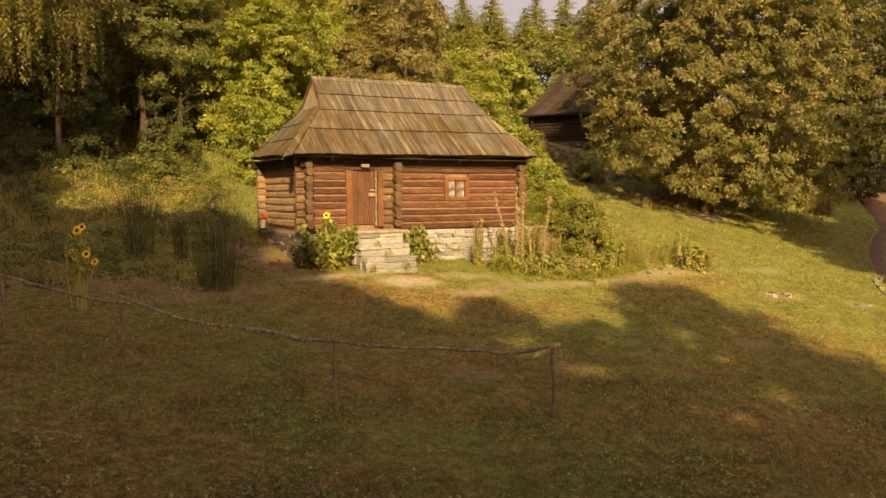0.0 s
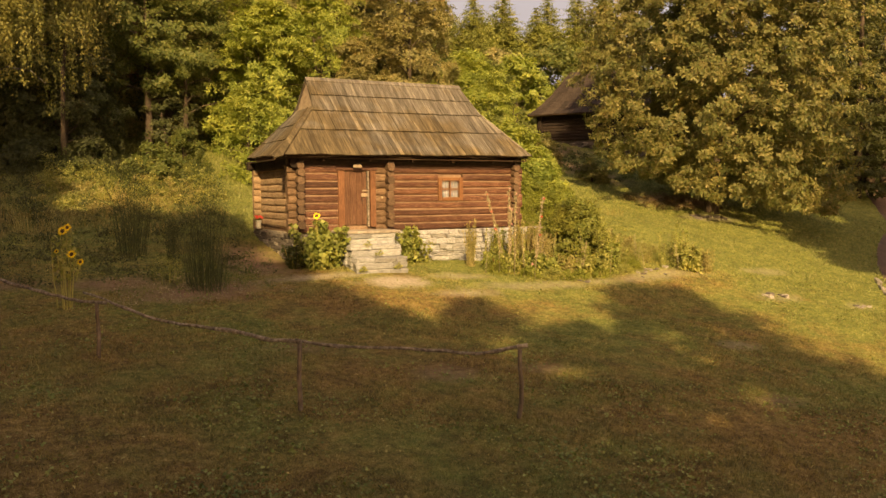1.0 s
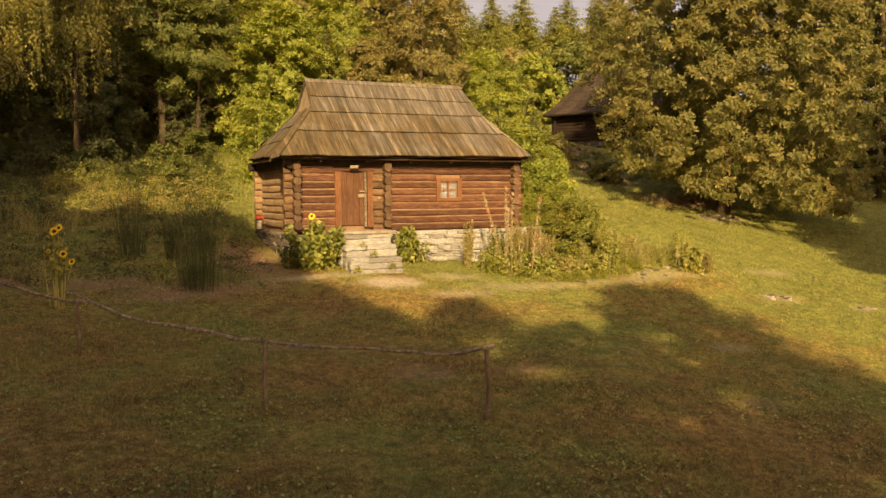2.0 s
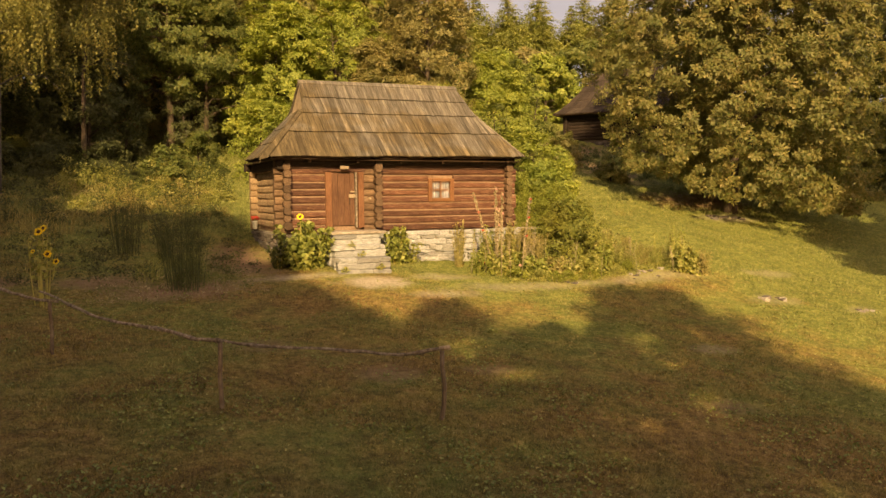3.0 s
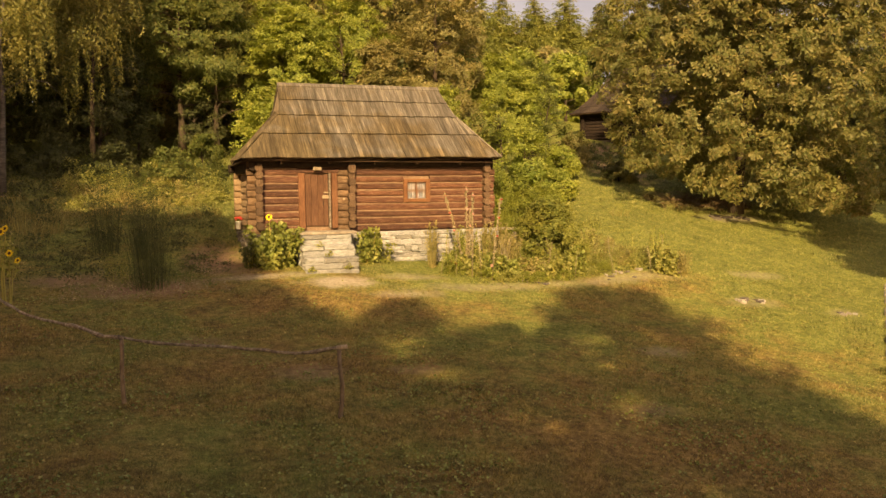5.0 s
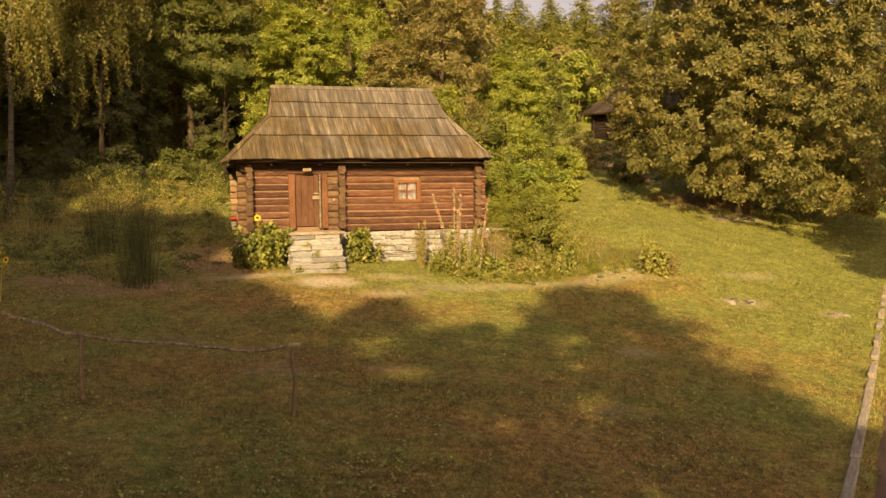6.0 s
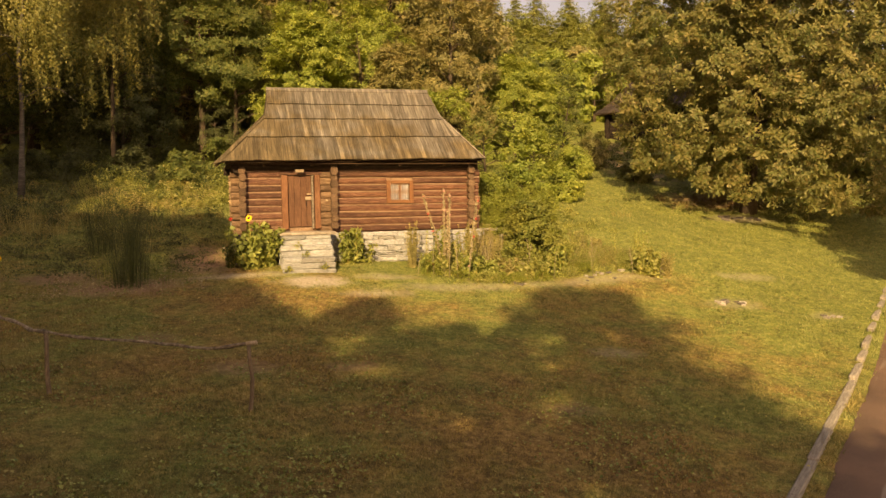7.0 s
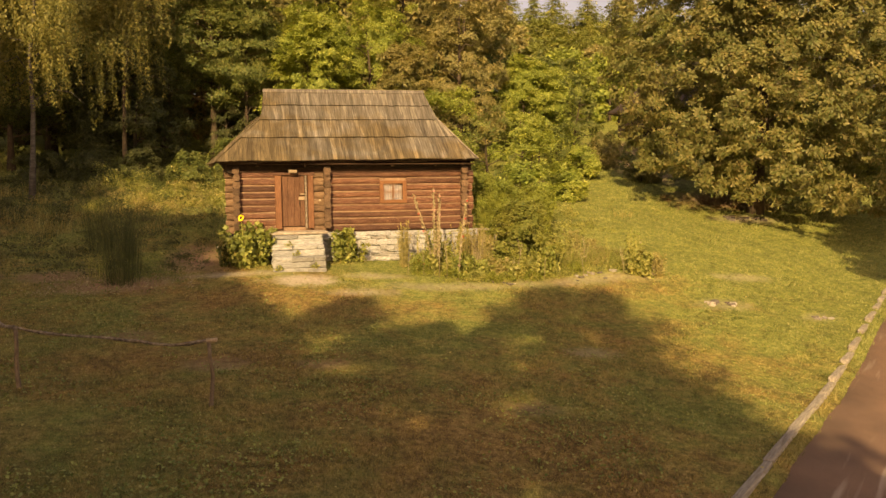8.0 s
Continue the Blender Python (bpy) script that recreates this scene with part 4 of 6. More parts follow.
def broad_tree(name, x, y, h, r, mat, label, seed, clumps=60, per=180, leaf=0.26, low=0.25, group="", category="tree", bark=None, prof=((0, 0.62), (0.25, 1.0), (0.6, 0.9), (0.85, 0.6), (1, 0.25)), droop=0.15, clump_r=0.24, shell=0.4, boughs=0, many=2, spray=None, bank=0.0, head_r=0.2, drift=(0, 0)):
    """A broad-leaved tree: trunk and limbs, and a crown of clumps of leaves with gaps between."""
    rnd = np.random.default_rng(seed)
    base = Vector((x, y, gzf(x, y)))
    t = thing(name, base, label, category, group)
    g = Geo()
    arms = []
    limbs(g, base, h * 0.74, (rnd.normal() * 0.3, rnd.normal() * 0.3), 0.016 * h + 0.03, seed, 16, r * 0.8, max(0.16, low * 0.8), 0.0, (lambda q: arms.append(q) or q) if name == "oak" else None)
    part("trunk", g, bark or M_BARK, t, "", True)
    for q in arms:
        part("limb", q, bark or M_BARK, t, "", True)
    zc, zr = h * (low + 1) / 2, h * (1 - low) / 2
    f = rnd.random(clumps) ** (1.12 if prof is SKIRT else 0.95)
    az = rnd.random(clumps) * 2 * math.pi
    edge = np.interp(f, [p[0] for p in prof], [p[1] for p in prof]) * (1 + 0.2 * np.sin(3 * az + seed) * np.sin(5 * f + seed))
    rr = r * edge * rnd.random(clumps) ** shell * 0.92
    c = np.stack([np.cos(az) * rr, np.sin(az) * rr, h * (low + (1 - low) * f)], -1)
    if boughs:      # every second clump sits on the outer face of a bough's head
        k = rnd.integers(0, boughs, clumps)
        d = unit(rnd.normal(size=(clumps, 3)) + unit(c[k] - np.array([0, 0, zc - zr * 0.4])) * 0.9)
        head = c[k] * np.array([0.82, 0.82, 1]) + d * r * head_r * rnd.uniform(0.75, 1.1, (clumps, 1)) * np.array([1, 1, 0.8])
        head[:, 2] = np.maximum(head[:, 2], h * low)
        pick = rnd.random((clumps, 1))
        c = np.where(pick < 0.5, head, np.where(pick < 0.86, c, c * np.array([0.5, 0.5, 1])))
    if bank:        # on the uphill side the crown begins higher
        up_side = np.maximum(0, c[:, 0] * -0.66 + c[:, 1] * 0.75)
        c = c[c[:, 2] > 0.8 + bank * up_side]
        c[:, 2] -= 0.14 * np.maximum(0, c[:, 0] * 0.66 - c[:, 1] * 0.75) * (1 - c[:, 2] / h)
        c[:, :2] += np.array(drift)
    rad = r * clump_r * rnd.uniform(0.7, 1.35, len(c))
    if spray:
        tips, leaves, size, aspect, wedge = spray
        v = sprays(c, rad, tips, leaves, size, seed, 0.62, droop, aspect, (0, 0, zc - zr * 0.3), wedge)
    else:
        v = leaf_cloud(c, rad, per * many, leaf * (1 if many == 1 else 0.74), seed, 0.75, 0.5, droop, 0.66, (0, 0, zc - zr * 0.3), True)
    crown = new("crown", mesh_np("crown", v, 3, mat))
    crown.parent = t
    return t


def spruce_tree(x, y, h, r, seed, label, mat=None, tiers=22, low=0.06, group="spruces on the hill"):
    rnd = np.random.default_rng(seed)
    base = Vector((x, y, gzf(x, y)))
    t = thing("spruce", base, label, "tree", group)
    g = Geo().tube([base + Vector((0, 0, -0.3)), base + Vector((0, 0, h * 0.5)), base + Vector((0, 0, h * 0.98))], [0.016 * h, 0.01 * h, 0.01], 7)
    part("trunk", g, M_BARK, t, "", True)
    out = []
    for i in range(tiers):
        f = i / tiers
        z = h * (low + (0.99 - low) * f)
        rr = r * (1 - low) * (1 - f) ** 0.88 * rnd.uniform(0.8, 1.12) + 0.05
        nb = int(8 + 9 * (1 - f))
        for b in range(nb):
            az = rnd.uniform(0, 2 * math.pi)
            ln = rr * rnd.uniform(0.7, 1.12)
            m = max(22, int(ln * 25))
            s = rnd.random(m)
            px = np.stack([np.cos(az) * ln * s, np.sin(az) * ln * s, z - ln * 0.3 * s + 0.2 * ln * s ** 2], -1)
            px += rnd.normal(scale=0.09 * ln + 0.03, size=(m, 3)) * np.array([1, 1, 0.35]) * (0.3 + s[:, None])
            dr = np.stack([np.cos(az) + rnd.normal(scale=.6, size=m), np.sin(az) + rnd.normal(scale=.6, size=m), -0.45 + rnd.normal(scale=.3, size=m)], -1)
            dr = unit(dr)
            sd = unit(np.cross(dr, np.array([0, 0, 1.0]) + rnd.normal(scale=.4, size=(m, 3))))
            L = 0.34 * (0.75 + 0.5 * r / 5) * rnd.uniform(0.7, 1.3, (m, 1)) * (0.45 + 0.55 * (1 - f))
            W = L * 0.17
            out.append(np.stack([px - sd * W, px + sd * W, px + dr * L], 1).reshape(-1, 3))
    crown = new("crown", mesh_np("crown", np.concatenate(out), 3, mat or M_SPRUCE))
    crown.parent = t
    return t


def birch_tree(x, y, h, r, seed, label, boughs=34, each=15, bark=None):
    """A weeping birch: pale stem, boughs from which strands of small leaves hang, and gaps between them."""
    rnd = np.random.default_rng(seed)
    base = Vector((x, y, gzf(x, y)))
    t = thing("birch", base, label, "tree", "birches at the wood's edge")
    g = Geo()
    limbs(g, base, h * 0.95, (0.7, 0.2), 0.13, seed, 18, r * 0.9, 0.3, 0.2)
    part("trunk", g, bark or M_BIRCHBARK, t, "", True)
    out = []
    for k in range(boughs):
        az, f = rnd.uniform(0, 2 * math.pi), rnd.random()
        zb = h * (0.42 + 0.56 * f)
        rb_ = r * (0.25 + 0.75 * rnd.random()) * (1.05 - 0.6 * f)
        cx, cy = math.cos(az) * rb_ + 0.5 * zb / h, math.sin(az) * rb_
        # a leafy head on the bough, then strands of very different length below it
        m = 420
        p = rnd.normal(size=(m, 3)) * np.array([0.55, 0.55, 0.34]) + np.array([cx, cy, zb])
        put_ = [p]
        for _ in range(each):
            sx, sy, ln = cx + rnd.normal(scale=0.5), cy + rnd.normal(scale=0.5), h / 14 * (0.5 + 3.2 * rnd.random() ** 2)
            m = int(26 * ln) + 8
            u = rnd.random(m)
            put_.append(np.stack([sx + 0.12 * u + rnd.normal(scale=.07, size=m), sy + rnd.normal(scale=.07, size=m), zb - ln * u], -1))
        p = np.concatenate(put_)
        m = len(p)
        a = unit(np.stack([rnd.normal(scale=.6, size=m), rnd.normal(scale=.6, size=m), -np.ones(m)], -1))
        b = unit(np.cross(a, rnd.normal(size=(m, 3))))
        L = 0.115 * rnd.uniform(0.7, 1.3, (m, 1))
        out.append(np.stack([p - b * L * 0.36, p + b * L * 0.36, p + a * L], 1).reshape(-1, 3))
    crown = new("crown", mesh_np("crown", np.concatenate(out), 3, M_BIRCH))
    crown.parent = t
    return t


# the oak on the lawn's upper edge
HANGING = ((0, 0.92), (0.08, 0.98), (0.3, 1.0), (0.6, 1.0), (0.85, 0.68), (1, 0.28))
broad_tree("oak", 34.5, 30.5, 20.5, 7.5, M_OAK, "large spreading oak with olive-brown leaves down to the grass", 3, 4200, 100, 0.22, 0.045, "", "tree", None, HANGING, 0.3, 0.05, 0.3, 420, 2, (12, 7, 0.2, 0.44, True), 0.33, 0.15, (0.5, -0.4))

# the wood behind the house
WOOD = [
    # x, y, top, radius, material, leaf
    (13.4, 47.5, 18.0, 4.2, M_LIME, 0.22), (9.4, 46.0, 15.5, 3.2, M_MAPLE, 0.2), (17.5, 46.5, 16.5, 4.2, M_LIME, 0.22), (7.4, 46.5, 18.5, 4.2, M_MAPLE, 0.22),
    (2.5, 46.5, 18.0, 4.6, M_DEEP, 0.22), (22.6, 44.0, 18.5, 3.7, M_OLIVE, 0.22), (27.5, 45.0, 11.5, 3.0, M_LIME, 0.2),
    (9.5, 53.0, 25.0, 5.5, M_OLIVE, 0.32), (15.5, 54.0, 26.0, 5.6, M_OLIVE, 0.32), (21.0, 53.0, 24.0, 5.0, M_OLIVE, 0.32),
    (4.0, 53.5, 25.0, 5.5, M_RUST, 0.32), (-2.5, 50.0, 25.0, 5.5, M_SHADED_LEAF, 0.30), (-8.0, 46.0, 24.0, 5.5, M_SHADED_LEAF, 0.30),
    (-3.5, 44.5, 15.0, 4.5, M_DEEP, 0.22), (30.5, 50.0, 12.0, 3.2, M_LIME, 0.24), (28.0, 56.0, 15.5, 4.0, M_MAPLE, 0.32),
    (33.5, 57.0, 14.0, 3.6, M_MAPLE, 0.32), (-13.0, 42.0, 22.0, 5.5, M_SHADED_LEAF, 0.30), (3.0, 44.0, 11.5, 3.4, M_SHADED_LEAF, 0.2),
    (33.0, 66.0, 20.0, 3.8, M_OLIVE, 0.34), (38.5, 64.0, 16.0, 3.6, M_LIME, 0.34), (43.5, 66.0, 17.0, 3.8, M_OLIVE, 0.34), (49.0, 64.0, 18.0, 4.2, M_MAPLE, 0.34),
    (40.5, 58.5, 15.0, 3.0, M_LIME, 0.32), (55.0, 62.0, 21.0, 4.6, M_OLIVE, 0.38), (60.0, 56.0, 21.0, 4.6, M_MAPLE, 0.38), (53.0, 52.0, 19.0, 4.4, M_SHADED_LEAF, 0.34),
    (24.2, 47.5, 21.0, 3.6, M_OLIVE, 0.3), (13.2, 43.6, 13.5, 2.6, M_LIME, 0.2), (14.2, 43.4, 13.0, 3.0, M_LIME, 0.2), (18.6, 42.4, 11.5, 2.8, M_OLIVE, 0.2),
    (25.0, 57.5, 22.5, 4.6, M_OLIVE, 0.34), (61.0, 66.0, 24.0, 4.6, M_OLIVE, 0.38), (69.0, 43.5, 24.0, 5.0, M_OLIVE, 0.38), (58.0, 36.5, 21.0, 4.4, M_SHADED_LEAF, 0.34),
    (50.0, 40.0, 17.0, 4.6, M_SHADED_LEAF, 0.32), (56.0, 34.0, 18.0, 4.8, M_SHADED_LEAF, 0.34), (62.0, 40.0, 19.0, 5.0, M_SHADED_LEAF, 0.36), (63.0, 33.5, 18.0, 4.6, M_SHADED_LEAF, 0.36), (58.0, 44.0, 20.0, 5.0, M_SHADED_LEAF, 0.36), (66.0, 45.0, 20.0, 5.2, M_SHADED_LEAF, 0.36), (71.0, 39.0, 20.0, 5.2, M_SHADED_LEAF, 0.36),
]
WALL_OF_LEAVES = ((0, 0.75), (0.25, 1.0), (0.6, 0.92), (0.85, 0.66), (1, 0.3))
for k, (x, y, top, r, m, lf) in enumerate(WOOD):
    tone = {"bright_leaf": "yellow-green", "mid_leaf": "mid-green", "olive_leaf": "dull olive", "rusty_leaf": "rusty browning", "shade_toned_leaf": "dark green", "deep_leaf": "deep green"}[m.name]
    near = lf < 0.25
    broad_tree("tree", x, y, top - gzf(x, y), r, m, tone + " broad-leaved tree in the wood behind the house", 20 + k, 330 if near else (130 if x < 47 else 80), 50, lf * 1.26, 0.28 if m is M_DEEP else 0.36 if m is M_MAPLE and near else 0.03, "trees of the wood", "tree", None, WALL_OF_LEAVES, 0.3, 0.115 if near else 0.185, 0.36, 60 if near else 0, 2, (20, 6, 0.205, 0.43, False) if near else None)
# deep trees, in the leaf colour that has the wood's shade in it
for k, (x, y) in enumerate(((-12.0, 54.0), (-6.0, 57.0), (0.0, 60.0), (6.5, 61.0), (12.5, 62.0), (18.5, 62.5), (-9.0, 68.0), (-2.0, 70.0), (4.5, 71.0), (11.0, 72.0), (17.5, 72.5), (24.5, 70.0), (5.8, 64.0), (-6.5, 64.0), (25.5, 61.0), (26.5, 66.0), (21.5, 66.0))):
    broad_tree("tree", x, y, 23.5 if y < 65 else 27.0, 5.5, M_SHADED_LEAF, "dark green tree deep in the wood", 170 + k, 120, 60, 0.8, 0.02, "trees of the wood", "tree", None, WALL_OF_LEAVES, 0.2, 0.24, 0.4, 0, 1)
for k, (x, y, top, r) in enumerate([(47.6, 78, 26.4, 6.2), (52.8, 80, 28.0, 6.2), (55.0, 76, 25.0, 5.4), (58.9, 79, 28.2, 5.2), (62.0, 77, 29.0, 5.4), (44.2, 80, 27.2, 6.2), (50.2, 74.5, 23.0, 5.0), (58.5, 73, 22.5, 5.0), (45.5, 73, 21.5, 5.0), (41.0, 78, 25.5, 6.0), (37, 75, 25.5, 6.0), (66.5, 78, 28.0, 5.4)]):
    spruce_tree(x, y, top - gzf(x, y), r, 60 + k, "tall slender spruce with a pointed top on the hill", M_SPRUCE, 24, 0.36)
# these spruces take the shade-darkened leaf colour too
for k, (x, y, h, r) in enumerate([(49.5, 37.2, 19, 4.2), (52.5, 33.8, 19, 4.2), (54, 38, 22, 3.8), (60, 36, 22, 4.0), (51, 45, 20, 3.6), (64, 31, 22, 4), (73, 28, 20, 4)]):
    spruce_tree(x, y, h, r, 80 + k, "dark spruce at the far edge of the lawn", M_SHADED_LEAF, 20, 0.06, "spruces beside the lane")
birch_tree(-0.4, 35.6, 16.0, 3.6, 5, "weeping birch with hanging yellow-green strands")
birch_tree(-5.0, 33.5, 15.0, 3.4, 6, "weeping birch with hanging yellow-green strands", 26, 12)
birch_tree(-4.0, 40.0, 17.0, 3.4, 8, "weeping birch with hanging yellow-green strands")
birch_tree(2.9, 41.5, 17.5, 3.2, 9, "weeping birch with long strands in the shade of the wood", 34, 15, M_BARK)

# unseen trees round the walk, whose shade lies over the lawn; some were added only to block skylight or close bright
# gaps
SHADE = [  # x, y, height, radius, where the crown begins, clumps
    (-15.2, 6.5, 28.0, 5.4, 0.3, 150), (-11.0, -2.5, 23.0, 5.0, 0.3, 120), (-5.2, -9.3, 19.6, 4.5, 0.25, 150), (-6.7, -9.6, 22.6, 2.8, 0.4, 80), (-6.2, -15.5, 19.5, 4.6, 0.2, 110), (1.2, -12.8, 19.4, 3.2, 0.3, 80), (-1.2, -11.6, 20.2, 3.8, 0.35, 68), (4.7, -13.2, 22.6, 4.5, 0.3, 84), (-17.0, 15.5, 24.0, 5.2, 0.2, 140), (-19.0, -6.0, 24.0, 5.2, 0.25, 60),
    (-8.9, 3.5, 19.9, 4.8, 0.35, 150), (-12.4, 11.0, 24.0, 4.6, 0.35, 160), (-9.4, -12.3, 21.0, 4.8, 0.25, 110), (-14.0, -9.0, 23.0, 5.0, 0.25, 100), (-12.5, 23.0, 21.0, 4.4, 0.2, 150), (-4.3, -14.5, 18.5, 4.0, 0.15, 110), (4.7, -16.5, 20.0, 4.0, 0.15, 150), (8.5, -16.0, 17.0, 4.2, 0.15, 110), (-0.2, -15.8, 16.0, 3.2, 0.15, 95), (-8.2, -4.6, 24.4, 4.0, 0.35, 130), (-8.8, 16.0, 17.0, 3.8, 0.3, 120), (-7.2, 20.5, 14.0, 3.0, 0.08, 120), (-9.5, 28.0, 18.0, 3.6, 0.05, 130), (-9.0, 22.0, 18.0, 3.4, 0.05, 110),
    (30.3, 6.0, 19.5, 4.0, 0.36, 190), (37.0, 8.5, 19.5, 3.8, 0.4, 120), (42.5, 11.5, 21.0, 4.2, 0.35, 120), (40.5, 4.5, 21.0, 4.2, 0.4, 110)]
FEATHERED = ((0, 0.75), (0.25, 1.0), (0.6, 0.85), (0.85, 0.5), (1, 0.12))
for k, (x, y, h, r, low, n) in enumerate(SHADE):
    fine = y < -11 and n < 90
    broad_tree("tree", x, y, h, r, M_MAPLE, "tall broad-leaved tree out of view that shades the lawn", 120 + k, int(n * (2.9 if n > 80 else 2.2)) if fine else n, 60 if fine else 44, 0.32 if fine else 0.69, low, "trees along the lane", "tree", None, FEATHERED if fine and n < 70 else WALL_OF_LEAVES, 0.1, 0.15 if fine else 0.26, 0.4, 0, 1)

# ---- shrubs behind and beside the house ----
SHRUBS = [(20.6, 27.5, 2.9, 1.5, M_LIME), (22.4, 31.5, 3.6, 1.9, M_LIME), (25.0, 36.5, 3.6, 2.0, M_LIME), (27.6, 39.8, 3.2, 1.8, M_MAPLE), (20.8, 32.2, 5.0, 2.3, M_MAPLE), (6.5, 38.0, 1.8, 1.2, M_MAPLE), (4.0, 39.5, 1.6, 1.3, M_SHADED_LEAF),
          (8.2, 40.0, 2.2, 1.3, M_MAPLE), (5.0, 47.0, 4.5, 2.0, M_SHADED_LEAF), (8.5, 46.5, 4.5, 1.9, M_SHADED_LEAF), (1.5, 47.0, 4.0, 1.8, M_SHADED_LEAF), (11.0, 38.6, 4.6, 1.7, M_LIME), (11.9, 38.5, 4.0, 2.0, M_LIME), (1.3, 41.0, 1.5, 1.4, M_SHADED_LEAF), (-1.2, 41.0, 1.4, 1.4, M_SHADED_LEAF), (16.0, 38.0, 4.5, 2.3, M_MAPLE), (20.5, 38.5, 5.0, 2.4, M_LIME), (25.6, 40.5, 5.0, 2.2, M_LIME),
          (28.5, 44.5, 5.5, 2.4, M_LIME), (31.5, 46.5, 5.0, 2.2, M_MAPLE), (32.5, 51.0, 5.0, 2.2, M_LIME), (35.5, 55.0, 5.5, 2.3, M_MAPLE), (25.2, 33.2, 1.5, 1.1, M_LIME), (31.2, 41.5, 1.6, 1.2, M_OLIVE), (33.0, 44.5, 1.5, 1.2, M_OAK), (32.0, 37.6, 1.1, 1.0, M_OAK), (28.6, 38.6, 1.8, 1.2, M_LIME)]
for k, (x, y, h, r, m) in enumerate(SHRUBS):
    broad_tree("shrub", x, y, h, r, m, "bushy leafy shrub at the foot of the wood", 300 + k, 90, 70, 0.135, 0.02, "shrubs round the house", "shrub", None, ((0, 0.85), (0.4, 1.0), (0.8, 0.7), (1, 0.35)), 0.3, 0.19, 0.4, 12, 2, (13, 6, 0.175, 0.45, False))

# ---- the second house on the hill ----
BARN = (37.85, 51.1, gzf(37.85, 51.1) - 0.5)
barn = thing("barn", BARN, "old dark log barn with a board roof on the hill", "barn")
barn.rotation_euler = (0, 0, math.atan2(-0.824, 0.567))
bx, by, bz = BARN


def in_barn(x, y, z):
    return Vector((bx + x, by + y, bz + z))


part("foundation", Geo().box(in_barn(0.05, 0.05, -1.2), in_barn(7.95, 5.15, 0.3)), M_STONE_DARK, barn)
bw = part("wall", Geo().box(in_barn(0.1, 0.1, 0.3), in_barn(7.9, 5.1, 2.45)), M_DARKWOOD, barn)
for i in range(9):
    zz = 0.42 + 0.24 * i
    for a, b in (((-0.35, 0, zz), (8.3, 0, zz)), ((-0.35, 5.2, zz), (8.3, 5.2, zz)), ((0, -0.35, zz + 0.12), (0, 5.5, zz + 0.12)), ((8, -0.35, zz + 0.12), (8, 5.5, zz + 0.12))):
        log(in_barn(*a), in_barn(*b), 0.125, M_DARKLOG, bw, seed=1000 + i)
for k in range(26):
    if k % 3 == 1:
        continue
    put("stone", STONES_DARK[k % 5], bw, in_barn(-0.3 + 0.33 * k, -0.15 - 0.1 * (k % 2), -0.05 - 0.12 * (k % 3)), (0.42, 0.4, 0.3), 0.3 * k)
broof = part("roof", Geo().add([in_barn(*p) for p in [(-0.9, -0.9, 2.3), (8.9, -0.9, 2.3), (8.9, 6.1, 2.3), (-0.9, 6.1, 2.3), (1.5, 2.6, 4.7), (6.5, 2.6, 4.7)]], [(0, 1, 5, 4), (1, 2, 5), (2, 3, 4, 5), (3, 0, 4), (3, 2, 1, 0)]), M_DARKWOOD, barn, "hipped roof of dark weathered boards")
for ci in range(5):
    fa, fb = ci / 5, (ci + 1.12) / 5
    for side in range(4):
        cs = [(-0.9, -0.9), (8.9, -0.9), (8.9, 6.1), (-0.9, 6.1)]
        tops = [(1.5, 2.6), (6.5, 2.6), (6.5, 2.6), (1.5, 2.6)]
        (xa, ya), (xb, yb) = cs[side], cs[(side + 1) % 4]
        (ua, va), (ub, vb) = tops[side], tops[(side + 1) % 4]
        nb = 18 if side % 2 == 0 else 12
        fb = min(fb, 0.995)
        for k in range(nb):
            q = []
            for f, g2 in ((fa, k / nb), (fa, (k + 0.96) / nb), (fb, (k + 0.96) / nb), (fb, k / nb)):
                px, py = xa + (xb - xa) * g2, ya + (yb - ya) * g2
                tx, ty = ua + (ub - ua) * g2, va + (vb - va) * g2
                up_ = 0.07 if f == fa else 0.02
                q.append(in_barn(px + (tx - px) * f, py + (ty - py) * f, 2.3 + 3.7 * (0.6 * f + 0.4 * f * f) + up_))
            part("roof_board", Geo().prism(q, (0, 0, 0.03)), M_OLD_ROOF, broof)

# ---- far glowing backdrop added for the sky's lavender-grey behind the hill ----
backdrop_geo = Geo()
ring = [Vector((700 * math.sin(radians(a)), 700 * math.cos(radians(a)), z)) for z in (-60, 120, 330) for a in range(-60, 101, 10)]
backdrop_geo.add(ring, [(r * 17 + k, r * 17 + k + 1, r * 17 + k + 18, r * 17 + k + 17) for r in range(2) for k in range(16)])
solo("backdrop", backdrop_geo, M_SKY_GLOW, "glowing lavender-grey backdrop that stands in for the sky behind the hill", "sky", "", "structure")

# ---- kerb ----
kerb = tagged(new("kerb"), "row of low concrete edging stones, worn pale", "kerb", "", "structure")
KERB = [stone_mesh("kerb_stone", 70 + k, M_KERB, 0.035, (1.0, 0.2, 0.25)) for k in range(4)]
x = 8.0
rk = random.Random(3)
while x < 31.5:
    ln = rk.uniform(1.1, 2.0)
    dx = ln / math.sqrt(1 + float(kerb_slope(x)) ** 2)
    xm = x + dx / 2
    ym = float(road_side(xm))
    sl = float(kerb_slope(xm))
    ob = put("kerb_stone", rk.choice(KERB), kerb, (xm, ym, gzf(xm, ym) - 0.07 + rk.uniform(-0.012, 0.01)), (ln * 1.03, rk.uniform(0.18, 0.2), 0.27), math.atan(sl) + rk.uniform(-0.012, 0.012))
    x += dx

